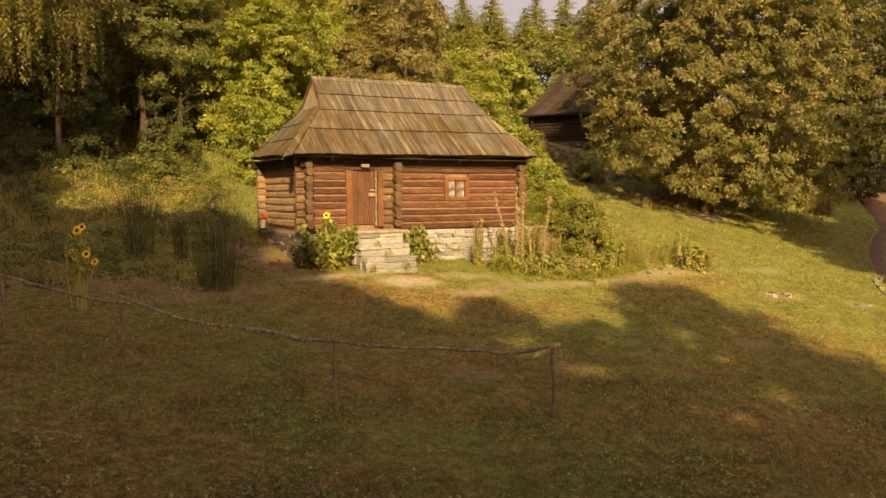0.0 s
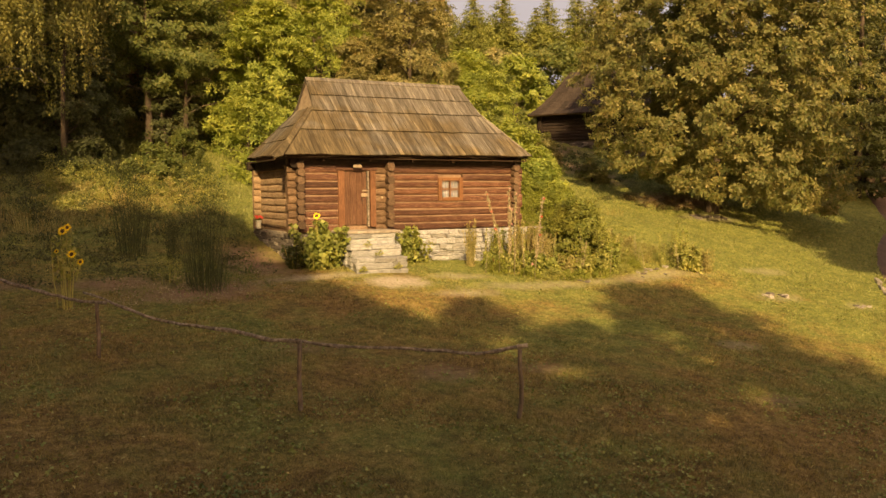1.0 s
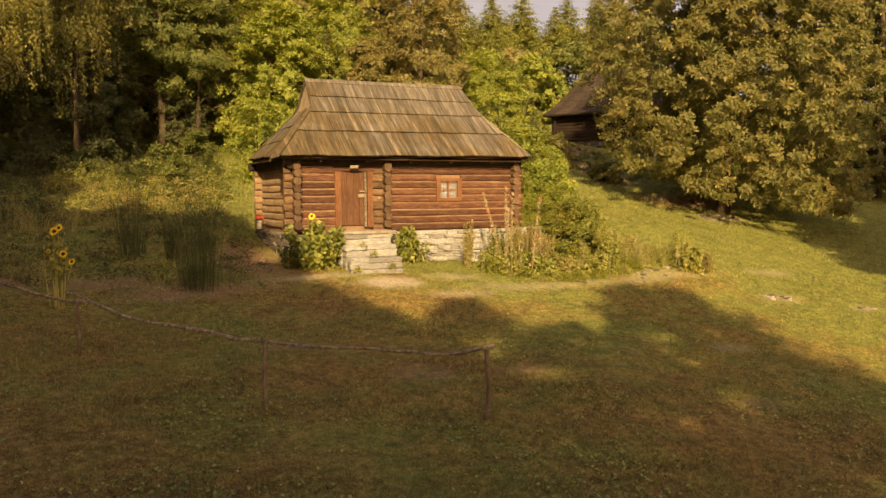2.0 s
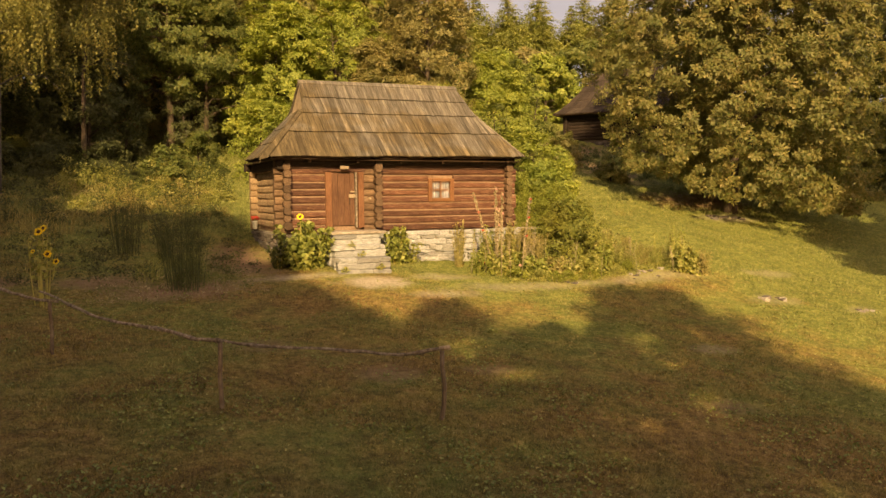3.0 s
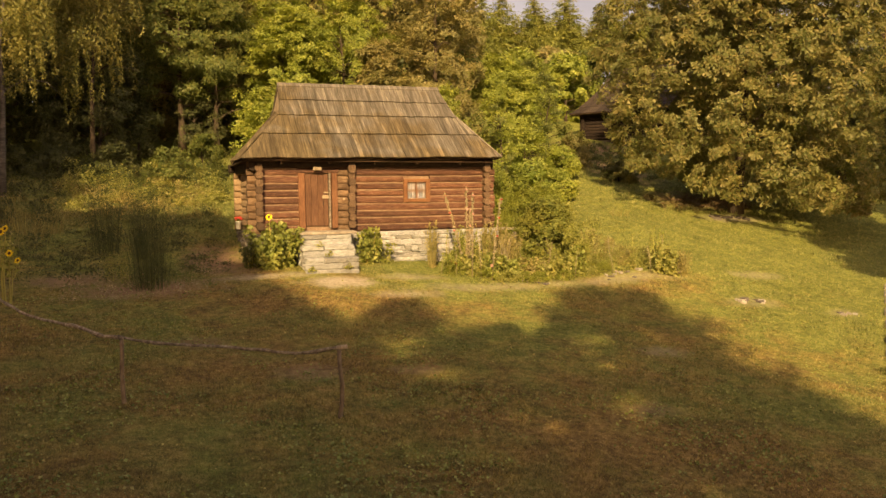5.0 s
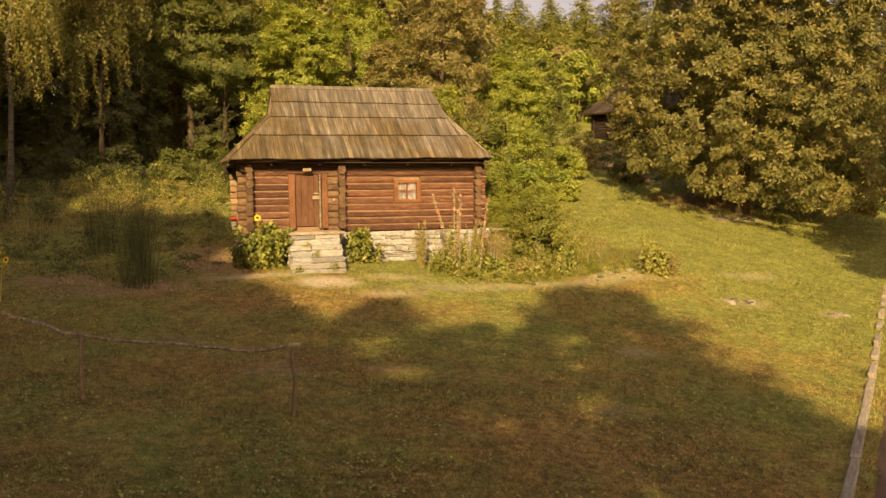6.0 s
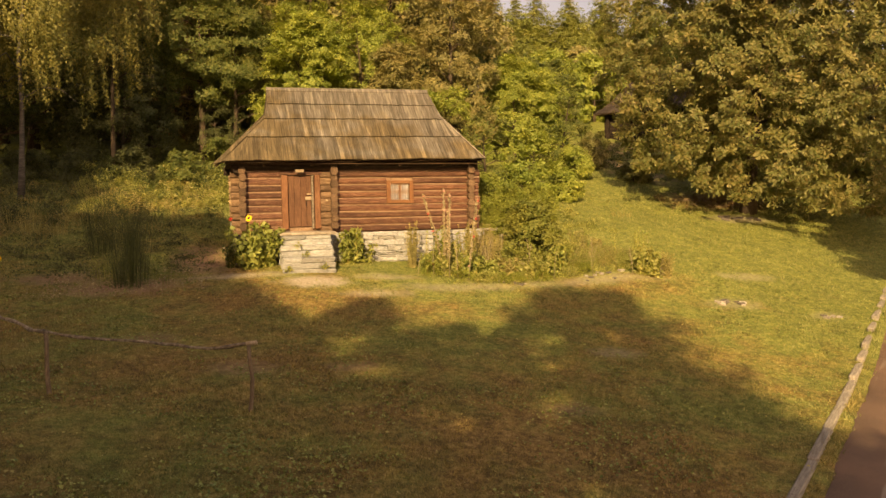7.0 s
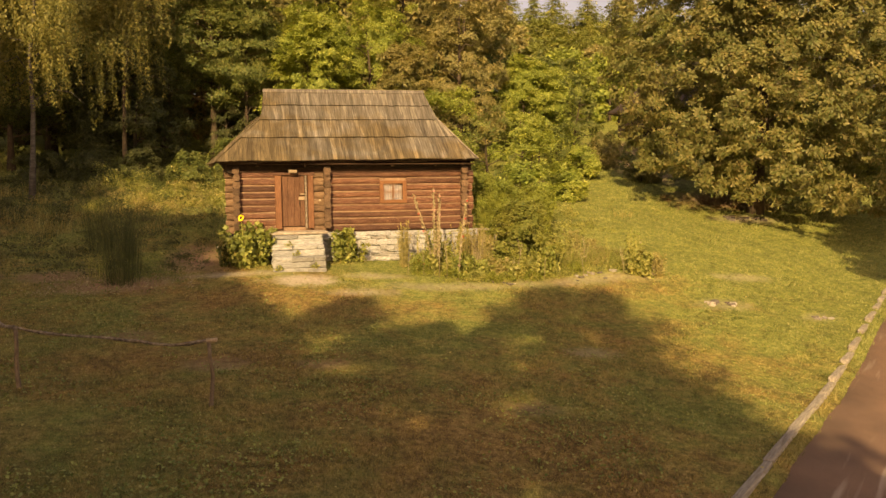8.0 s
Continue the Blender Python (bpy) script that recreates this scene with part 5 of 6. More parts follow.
# ---- pole fence ----
fence = thing("pole_fence", (4.9, 11.8, gzf(4.9, 11.8)), "low fence of crooked grey-brown poles on thin posts", "fence")
POSTS = ((0.42, 19.05, 1.04, 0.012), (2.36, 16.05, 0.71, -0.01), (4.98, 11.98, 0.38, 0.01), (8.44, 10.85, 0.13, -0.028))
for x, y, zt, ln in POSTS:
    zb = gzf(x, y) - 0.3
    n = 5
    part("post", Geo().tube([(x + ln * math.sin(i * 1.7), y + 0.015 * math.sin(i * 2.3), zb + (zt - zb) * i / n) for i in range(n + 1)], [0.048, 0.044, 0.04, 0.038, 0.036, 0.038], 8), M_POST, fence, "", True)


def crooked(pts, r0, r1, seed, knots=3):
    """A bent natural pole through a few bends."""
    rnd = random.Random(seed)
    out = []
    p = [Vector(q) for q in pts]
    for i in range(len(p) - 1):
        m = max(2, int((p[i + 1] - p[i]).length / 0.25))
        for k in range(m):
            f = k / m
            a0, a3 = p[max(i - 1, 0)], p[min(i + 2, len(p) - 1)]
            c = 0.5 * ((2 * p[i]) + (p[i + 1] - a0) * f + (2 * a0 - 5 * p[i] + 4 * p[i + 1] - a3) * f * f + (3 * p[i] - a0 - 3 * p[i + 1] + a3) * f ** 3)
            out.append(c + Vector((rnd.uniform(-.012, .012), rnd.uniform(-.012, .012), rnd.uniform(-.012, .012))))
    out.append(p[-1])
    n = len(out)
    rad = [(r0 + (r1 - r0) * i / n) * 0.78 + (0.01 if rnd.random() < 0.18 else 0) + rnd.uniform(-.003, .003) for i in range(n)]
    return Geo().tube(out, rad, 8)


part("rail", crooked([(-2.2, 21.8, 1.35), (-0.6, 20.6, 1.2), (0.43, 19.0, 1.09), (0.9, 18.3, 0.96), (1.46, 17.45, 0.84), (1.9, 16.78, 0.75), (2.12, 16.45, 0.72), (2.5, 15.9, 0.73)], 0.034, 0.042, 1), M_POLE, fence, "", True)
part("rail", crooked([(2.15, 16.5, 0.89), (2.48, 15.98, 0.79), (2.79, 15.42, 0.66), (3.07, 14.98, 0.57), (3.37, 14.51, 0.5), (3.76, 13.9, 0.48), (4.29, 13.06, 0.44), (4.59, 12.59, 0.38), (4.76, 12.33, 0.38), (5.0, 11.94, 0.4)], 0.028, 0.045, 2), M_POLE, fence, "", True)
part("rail", crooked([(4.93, 12.03, 0.44), (5.17, 11.9, 0.38), (5.55, 11.78, 0.3), (5.98, 11.64, 0.26), (6.43, 11.5, 0.23), (6.96, 11.33, 0.17), (7.42, 11.18, 0.12), (7.73, 11.09, 0.08), (8.07, 10.98, 0.1), (8.34, 10.89, 0.15), (8.5, 10.84, 0.17)], 0.03, 0.04, 3), M_POLE, fence, "", True)
part("rail_end", Geo().tube([(8.38, 10.88, 0.158), (8.56, 10.82, 0.18)], [0.042, 0.04], 8), M_PALE, fence, "pale cut end of the pole", True)

# ---- plants of the garden ----
def blades(n, x, y, spread, h, w, seed, lean=0.25, curve=0.3):
    """Upright blades or stalks: narrow bent triangles from a common foot."""
    r = np.random.default_rng(seed)
    a = r.random(n) * 2 * math.pi
    d = spread * np.sqrt(r.random(n))
    p = np.stack([x + np.cos(a) * d, y + np.sin(a) * d, np.zeros(n)], -1)
    p[:, 2] = gz(p[:, 0], p[:, 1]) - 0.03
    hh = h * r.uniform(0.55, 1.05, n)
    out = np.stack([np.cos(a), np.sin(a)], -1) * (lean * (0.4 + d / max(spread, .01)) * hh * r.uniform(0.3, 1, n))[:, None]
    out = out + r.normal(scale=0.05, size=(n, 2)) * hh[:, None]
    t = r.random(n) * 2 * math.pi
    sd = np.stack([np.cos(t), np.sin(t), np.zeros(n)], -1) * w
    mid = p + np.concatenate([out * 0.35, (hh * 0.6)[:, None]], 1)
    tip = p + np.concatenate([out * (1 + curve), hh[:, None]], 1)
    return np.stack([p - sd, p + sd, mid + sd * 0.7, mid - sd * 0.7, mid - sd * 0.7, mid + sd * 0.7, tip + sd * 0.15, tip - sd * 0.15], 1).reshape(-1, 3)


def plant(name, x, y, h, mat, label, seed, spread=0.3, stems=9, leaf=0.12, per=26, category="plant", group="garden plants", stem_mat=None, leaf_low=0.1, aspect=0.6, narrow=1.0):
    """A leafy herb: stems from one foot with leaves along them."""
    r = random.Random(seed)
    base = Vector((x, y, gzf(x, y)))
    t = thing(name, base, label, category, group)
    pts, rad = [], []
    for s in range(stems):
        g = Geo()
        a, d = r.uniform(0, 2 * math.pi), spread * math.sqrt(r.random())
        foot = base + Vector((math.cos(a) * d * 0.5, math.sin(a) * d * 0.5, -0.05))
        foot.z = gzf(foot.x, foot.y) - 0.05
        hh = h * r.uniform(0.6, 1.0)
        tip = foot + Vector((math.cos(a) * d * 0.7 * narrow, math.sin(a) * d * 0.7 * narrow, hh))
        mid = foot.lerp(tip, 0.5) + Vector((r.uniform(-.04, .04), r.uniform(-.04, .04), 0))
        g.tube([foot, mid, tip], [0.017, 0.013, 0.006], 5, False)
        part("stem", g, stem_mat or M_STEM, t, "", True)
        for k in range(7):
            f = leaf_low + (1 - leaf_low) * k / 6
            pts.append((foot.lerp(tip, f) - base)[:])
            rad.append(max(0.07, (leaf * 1.4 + 0.04) * (1.1 - 0.55 * f)))
    v = leaf_cloud(pts, rad, max(1, per // 7), leaf, seed, 0.7, 0.7, 0.3, aspect)
    ob = new("foliage", mesh_np("foliage", v, 4, mat))
    ob.parent = t
    return t


def bloom(t, place, r, face, petal_mat, seed, disc=True, petals=14):
    """A flower head: a ring of petals and a disc, facing a way."""
    base = Vector(t.location)
    q = Vector(face).normalized().to_track_quat("Z", "Y").to_matrix()
    rnd = random.Random(seed)
    g = Geo()
    c = Vector(place)
    for k in range(petals):
        a = 2 * math.pi * k / petals + rnd.uniform(-.1, .1)
        w = 2.2 * math.pi / petals
        pr = r * rnd.uniform(0.9, 1.1)
        pts = [(0.3 * r, a - w * 0.4, 0), (0.72 * pr, a - w * 0.42, 0.05 * r), (pr, a, -0.02 * r), (0.72 * pr, a + w * 0.42, 0.05 * r), (0.3 * r, a + w * 0.4, 0)]
        g.add([c + q @ Vector((math.cos(b) * d, math.sin(b) * d, zz)) for d, b, zz in pts], [(0, 1, 2, 3, 4)])
    fl = part("flower", g, petal_mat, t)
    if disc:
        g = Geo()
        ring = [c + q @ Vector((math.cos(2 * math.pi * k / 10) * r * 0.42, math.sin(2 * math.pi * k / 10) * r * 0.42, 0.02 * r)) for k in range(10)]
        g.add(ring + [c + q @ Vector((0, 0, 0.14 * r))], [(k, (k + 1) % 10, 10) for k in range(10)])
        part("disc", g, M_SEED, fl)
    return fl


TO_SUN = (-0.35, -0.8, 0.35)
# sunflowers by the fence
sf = plant("sunflowers", 1.95, 20.4, 1.85, M_HERB, "clump of sunflowers with bare yellow lower stalks", 1, 0.34, 9, 0.125, 21, "sunflower", "", M_STEM, 0.6, 0.75, 0.5)
for k, (dx, dz, rr) in enumerate(((-0.03, 1.84, 0.12), (0.07, 1.92, 0.1), (0.14, 1.29, 0.11), (0.32, 1.1, 0.09), (-0.17, 1.37, 0.06))):
    zb = gzf(1.95, 20.4)
    part("flower_stalk", Geo().tube([(2.0 + dx * 0.7, 20.32, zb + dz - 0.45), (2.0 + dx, 20.27, zb + dz)], [0.012, 0.01], 5), M_STEM, sf)
    bloom(sf, (2.0 + dx, 20.23, zb + dz), rr, TO_SUN, M_YELLOW, k)
# the sunflower bush beside the steps
sd_ = plant("sunflower_bush", 9.2, 23.0, 1.52, M_GARDEN, "broad leafy sunflower bush with one open flower", 2, 0.66, 26, 0.15, 98, "sunflower", "", M_STEM, 0.08, 0.8, 1.2)
part("flower_stalk", Geo().tube([(9.05, 22.75, gzf(9.05, 22.75) + 1.1), (9.0, 22.68, gzf(9.0, 22.7) + 1.66)], [0.014, 0.01], 5), M_STEM, sd_)
bloom(sd_, (9.0, 22.64, gzf(9.0, 22.7) + 1.68), 0.12, TO_SUN, M_YELLOW, 9)
plant("garden_plant", 12.35, 23.35, 1.2, M_GARDEN, "tall leafy plant beside the steps", 3, 0.4, 14, 0.15, 63)
plant("garden_plant", 12.85, 23.45, 0.75, M_SHRUB, "dull green leafy plant at the foundation", 4, 0.4, 10, 0.14, 56)
# the flower bed along the foundation and beyond the corner
BED = [  # x, y, height, spread, leaf, material, words
    (14.45, 22.7, 1.5, 0.22, 0.07, M_HERB_DRY, "thin seeding stalks with pale tops"), (14.75, 21.9, 0.62, 0.36, 0.13, M_HERB, "leafy flowering plant"), (15.2, 22.4, 0.8, 0.32, 0.15, M_HERB, "leafy green plant"),
    (15.55, 21.75, 0.7, 0.34, 0.16, M_HERB, "leafy yellow-green plant"), (16.1, 22.35, 1.0, 0.3, 0.13, M_HERB, "tall leafy plant"), (16.3, 21.65, 0.7, 0.36, 0.19, M_HERB, "broad-leaved plant"), (16.75, 22.6, 1.35, 0.28, 0.06, M_HERB_DRY, "dry grassy stalks"),
    (17.15, 22.95, 1.45, 0.28, 0.06, M_HERB_DRY, "dry grassy stalks"), (17.45, 22.4, 1.2, 0.3, 0.07, M_HERB_DRY, "dry grassy stalks"), (17.0, 21.5, 0.6, 0.34, 0.15, M_HERB, "leafy green plant"), (17.6, 21.35, 0.65, 0.3, 0.13, M_HERB_DRY, "browning leafy plant"), (18.1, 21.1, 0.6, 0.3, 0.14, M_HERB, "leafy green plant"),
    (18.6, 21.0, 0.8, 0.3, 0.16, M_HERB, "broad-leaved plant"), (19.2, 21.1, 0.95, 0.34, 0.19, M_HERB, "broad-leaved plant with pale stems"), (19.7, 21.6, 0.9, 0.3, 0.14, M_HERB, "leafy green plant"), (19.9, 22.6, 1.0, 0.3, 0.06, M_HERB_DRY, "dry grassy stalks"),
    (20.6, 22.9, 0.95, 0.45, 0.12, M_HERB, "pale leafy plant"), (20.9, 22.3, 0.6, 0.45, 0.12, M_HERB_DRY, "browning plant"), (21.3, 23.5, 0.95, 0.4, 0.13, M_OLIVE, "grey-green plant"), (21.7, 22.9, 0.7, 0.3, 0.12, M_HERB_DRY, "browning plant"),
    (15.5, 22.75, 1.3, 0.3, 0.12, M_GARDEN, "tall leafy plant before the foundation"), (16.0, 23.0, 1.2, 0.3, 0.1, M_HERB, "tall yellow-green plant before the foundation"), (16.6, 23.1, 1.45, 0.25, 0.06, M_HERB_DRY, "pale dry stalks before the foundation"), (16.9, 23.3, 1.25, 0.3, 0.1, M_HERB, "leafy plant with pale tips"), (17.9, 22.9, 1.0, 0.3, 0.12, M_HERB, "yellow-green plant"), (17.7, 23.5, 1.3, 0.3, 0.06, M_HERB_DRY, "pale dry stalks"),
    (22.1, 20.5, 1.0, 0.36, 0.2, M_HERB, "broad-leaved yellow-green plant"), (22.5, 20.3, 0.9, 0.3, 0.18, M_HERB, "broad-leaved yellow-green plant"), (22.95, 20.15, 0.85, 0.3, 0.09, M_HERB_DRY, "grey-green plant with pale tops"), (22.4, 20.9, 1.35, 0.26, 0.1, M_HERB, "tall yellow-flowering plant"),
]
for k, (x, y, h, sp, lf, m, words) in enumerate(BED):
    t = plant("garden_plant", x, y, h * 1.12, M_GARDEN if m is M_HERB and k % 4 == 1 else m, words + " in the flower bed", 30 + k, sp, 12 if lf > 0.08 else 22, lf * (0.8 if lf > 0.08 else 1), 63 if lf > 0.08 else 42, aspect=0.5, stem_mat=M_STEM if m is not M_HERB_DRY else M_HERB_DRY)
    if k in (1, 5):
        for j in range(2):
            bloom(t, (x + 0.2 * math.sin(j * 2.2 + k), y - 0.25, gzf(x, y) + h * (0.5 + 0.15 * j)), 0.05, TO_SUN, M_PINK if k != 1 else M_RED, k * 5 + j, False, 7)
broad_tree("shrub", 18.75, 22.4, 2.25, 1.6, M_SHRUB, "bushy mid-green shrub in the flower bed", 401, 260, 56, 0.11, 0.02, "", "shrub", None, ((0, 1.0), (0.35, 0.98), (0.65, 0.7), (1, 0.2)), 0.1, 0.15, 0.5, 14)
for k, (x, y, h, r) in enumerate(((19.1, 25.3, 2.4, 1.0), (20.5, 25.9, 2.1, 0.95), (18.2, 25.6, 2.8, 0.85), (19.6, 24.6, 1.5, 0.8))):
    broad_tree("shrub", x, y, h, r, M_FERN, "feathery lime-green shrub beside the house", 410 + k, 90, 80, 0.1, 0.02, "", "shrub", None, ((0, 0.7), (0.4, 1.0), (0.8, 0.8), (1, 0.45)), -0.3, 0.25)
# a low clipped edging row behind the bed
hr = np.random.default_rng(61)
hx = hr.uniform(20.6, 23.1, 120)
hc = np.stack([hx - 21.8, 23.2 - 0.5 * (hx - 20.6) + hr.normal(scale=0.14, size=120) - 22.6, np.zeros(120)], -1)
hc[:, 2] = gz(hx, hc[:, 1] + 22.6) - gzf(21.8, 22.6) + hr.uniform(0.05, 0.42, 120)
hedge = thing("low_hedge", (21.8, 22.6, gzf(21.8, 22.6)), "low olive clipped edging row behind the flower bed", "hedge")
for nm, mt, kk in (("foliage", M_OLIVE, 24), ("dead_twigs", M_RUST, 8)):
    hf = new(nm, mesh_np(nm, leaf_cloud(hc - (np.array([0, 0, 0.1]) if kk == 8 else 0), np.full(120, 0.16), kk, 0.06, 62 + kk, 0.8, 0.6, 0.0, 0.4), 4, mt))
    hf.parent = hedge
# thin seed stalks among the border plants
rt = random.Random(77)
for k in range(26):
    x = rt.uniform(14.2, 23.0)
    y = 21.9 - 0.17 * (x - 15.0) + rt.uniform(-0.6, 0.7)
    z, h = gzf(x, y), rt.uniform(0.6, 1.35)
    t = thing("seed_stalk", (x, y, z), "thin pale seed stalk among the border plants", "plant", "seed stalks")
    dx, dy = rt.uniform(-0.15, 0.15), rt.uniform(-0.1, 0.1)
    part("stem", Geo().tube([(x, y, z - 0.05), (x + dx * 0.4, y + dy * 0.4, z + h * 0.6), (x + dx, y + dy, z + h)], [0.011, 0.009, 0.005], 5), M_STALK if k % 3 else M_STEM, t, "", True)
    cs = [(dx * f, dy * f, h * f) for f in np.linspace(0.35, 1.0, 9)]
    ob = tagged(new("leaf", mesh_np("leaf", leaf_cloud(cs, [0.07] * 9, 6, 0.075 if k % 3 == 0 else 0.045, 1200 + k, 0.8, 0.5, 0.2, 0.5), 4, M_STALK if k % 3 == 1 else M_HERB)), "", "", "", "stuff")
    ob.parent = t
# hollyhocks
for k, (x, y, h, lean, m) in enumerate(((15.4, 22.05, 2.7, -0.72, M_RED), (15.3, 21.6, 2.95, 0.0, M_PINK), (15.42, 21.45, 2.8, 0.04, M_PINK), (15.4, 21.75, 2.2, 0.1, M_PINK), (15.98, 21.1, 2.72, 0.34, M_RED))):
    z = gzf(x, y)
    t = thing("hollyhock", (x, y, z), "tall thin hollyhock stalk with a few last blooms", "flower", "hollyhocks")
    part("stem", Geo().tube([(x, y, z - 0.05), (x + lean * 0.35, y, z + h * 0.5), (x + lean, y, z + h)], [0.02, 0.017, 0.009], 5), M_STALK, t, "", True)
    cs = [(lean * f * 1.0 - (lean * 0.3 * f * (1 - f)), 0, h * f) for f in np.linspace(0.25, 0.98, 26)]
    ob = tagged(new("bud", mesh_np("bud", leaf_cloud(cs, [0.055] * 26, 9, 0.065, 500 + k, 1, 0.2, 0.1, 0.8), 4, M_STALK)), "", "", "", "stuff")
    ob.parent = t
    for j in range(2 if m is M_PINK else 3):
        f = 0.97 - 0.22 * j
        bloom(t, (x + lean * f, y - 0.05, z + h * f), 0.04, TO_SUN, m, 70 + k * 9 + j, False, 6)
# feathery upright clumps
def feather(x, y, h, sp, n, mat, label, seed, w=0.0045):
    base = Vector((x, y, gzf(x, y)))
    t = thing("feathery_clump", base, label, "plant", "feathery clumps")
    st = new("stem", mesh_np("stem", blades(n, x, y, sp, h, w, seed, 0.22, 0.2) - np.array(base), 4, mat))
    tagged(st, "", "", "", "stuff")
    st.parent = t
    r = np.random.default_rng(seed)
    m = int(n * 1.3)
    a, d = r.random(m) * 2 * math.pi, sp * np.sqrt(r.random(m))
    u = r.uniform(0.12, 0.95, m)
    c = np.stack([np.cos(a) * d * (0.7 + 0.75 * u), np.sin(a) * d * (0.7 + 0.75 * u), h * u], -1)
    fo = new("foliage", mesh_np("foliage", leaf_cloud(c, np.full(m, 0.15), 16, 0.055, seed, 1.8, 0.6, -0.5, 0.22), 4, mat))
    fo.parent = t
    return t


feather(5.45, 21.6, 3.0, 0.52, 230, M_BROOM, "dark green broom-like clump of upright stems", 1)
feather(4.1, 25.9, 3.05, 0.42, 140, M_BROOM, "dark green broom-like clump of upright stems", 2)
feather(5.2, 25.2, 1.3, 0.2, 90, M_BROOM, "thin dark clump of upright stems", 3)
feather(4.6, 22.6, 0.75, 0.35, 36, M_HERB, "sparse green weeds in the bare bed", 4)
feather(6.1, 21.6, 0.7, 0.6, 36, M_MAPLE, "low green weeds in the bare bed", 5)
feather(18.9, 24.9, 2.4, 0.6, 110, M_FERN, "feathery yellow-green clump beside the house", 6)
feather(20.2, 25.0, 2.0, 0.6, 110, M_FERN, "feathery yellow-green clump beside the house", 7)
feather(18.3, 24.3, 2.3, 0.5, 120, M_FERN, "feathery yellow-green clump beside the house", 8)
feather(17.5, 24.8, 2.0, 0.4, 200, M_FERN, "feathery yellow-green clump beside the house", 9)
def cushion(x, y, r, h, mat, label, seed):
    """A low rounded mound of very small leaves."""
    base = Vector((x, y, gzf(x, y)))
    t = thing("cushion_plant", base, label, "plant", "cushions along the bed")
    q = np.random.default_rng(seed)
    d = unit(q.normal(size=(70, 3)))
    d[:, 2] = np.abs(d[:, 2])
    c = d * np.array([r * 0.8, r * 0.7, h * 0.75])
    ob = new("foliage", mesh_np("foliage", leaf_cloud(c, np.full(70, r * 0.24), 20, 0.05, seed, 0.7, 0.7, -0.4, 0.3), 4, mat))
    ob.parent = t
    return t


for k, (x, y, r) in enumerate(((16.6, 20.95, 0.42), (17.5, 20.6, 0.4), (18.5, 20.75, 0.34), (19.5, 20.8, 0.42), (15.75, 21.1, 0.45), (14.85, 21.55, 0.4), (21.9, 21.2, 0.4), (17.05, 20.75, 0.25), (20.2, 21.0, 0.3))):
    cushion(x, y, r, 0.42 if k != 5 else 0.6, M_FERN if k % 3 else M_HERB, "rounded lime-green cushion plant at the edge of the bed", 620 + k)
for k, (x, y, h) in enumerate(((20.4, 22.0, 0.42), (20.9, 22.3, 0.45), (21.4, 22.1, 0.4), (21.8, 22.4, 0.42), (22.2, 21.8, 0.36), (20.6, 21.6, 0.3), (21.2, 21.7, 0.3))):
    feather(x, y, h, 0.42, 90, M_HERB_DRY if k % 3 == 0 else M_GARDEN, "low brownish-green border plants", 20 + k, 0.008)
for k, (x, y, h) in enumerate(((17.1, 22.5, 1.3), (17.5, 22.7, 1.2), (18.0, 21.3, 0.7), (19.3, 21.2, 0.85), (22.9, 20.3, 0.75))):
    t = thing("dry_sheaf", (x, y, gzf(x, y)), "sheaf of dry pinkish-tan flower stalks in the bed", "plant", "dry sheaves")
    ob = tagged(new("stem", mesh_np("stem", blades(70, x, y, 0.16, h, 0.01, 640 + k, 0.12, 0.2) - np.array(t.location), 4, M_STALK)), "", "", "", "stuff")
    ob.parent = t
# tufts growing out of the steps
for k, (x, y, z) in enumerate(((10.72, 21.9, 0.86), (11.3, 21.8, 0.45), (10.15, 21.82, 0.4), (10.5, 22.3, 1.12))):
    tf = thing("weed_tuft", (x, y, z), "small green tuft growing between the step stones", "weeds", "tufts on the steps")
    ob = new("foliage", mesh_np("foliage", leaf_cloud([(0, 0, 0.02), (0.09, 0, 0.05), (-0.08, 0, 0.04), (0.02, -0.02, 0.12)], [0.1, 0.08, 0.08, 0.08], 26, 0.08, 950 + k, 0.8, 0.8, -0.2, 0.3), 4, M_HERB))
    ob.parent = tf
# a pot of geraniums hung at the far corner of the house
PX, PY = 8.62, 27.92
pot = thing("flower_pot", (PX, PY, 1.5), "white pot of red geraniums hung at the house corner", "flower pot")
rings = [(0.075, 1.53), (0.085, 1.56), (0.105, 1.8), (0.118, 1.81), (0.118, 1.84), (0.1, 1.84), (0.09, 1.78)]
pg = Geo()
for rr, zz in rings:
    pg.v += [(PX + rr * math.cos(k * math.pi / 8), PY + rr * math.sin(k * math.pi / 8), zz) for k in range(16)]
pg.f += [(i * 16 + k, i * 16 + (k + 1) % 16, (i + 1) * 16 + (k + 1) % 16, (i + 1) * 16 + k) for i in range(len(rings) - 1) for k in range(16)] + [tuple(range(16))[::-1], tuple(range(96, 112))]
part("pot", pg, M_WHITE, pot, "whitewashed pot", True)
part("bracket", Geo().box((PX - 0.1, PY - 0.1, 1.5), (PX + 0.1, 28.12, 1.53), 0.005), M_DARKWOOD, pot)
fo = new("foliage", mesh_np("foliage", leaf_cloud([(0, 0, 0.42), (0.08, 0, 0.4), (-0.08, -0.03, 0.4)], [0.12] * 3, 30, 0.06, 91, 0.7, 0.8, 0.0, 0.8), 4, M_GARDEN))
fo.parent = pot
for j in range(11):
    bloom(pot, (PX + 0.1 * math.sin(j * 2.4), PY - 0.06 + 0.08 * math.cos(j * 1.7), 1.95 + 0.08 * math.sin(j * 3.1)), 0.06, (-0.3 + 0.3 * math.sin(j), -0.85, 0.5), M_RED, 900 + j, False, 6)
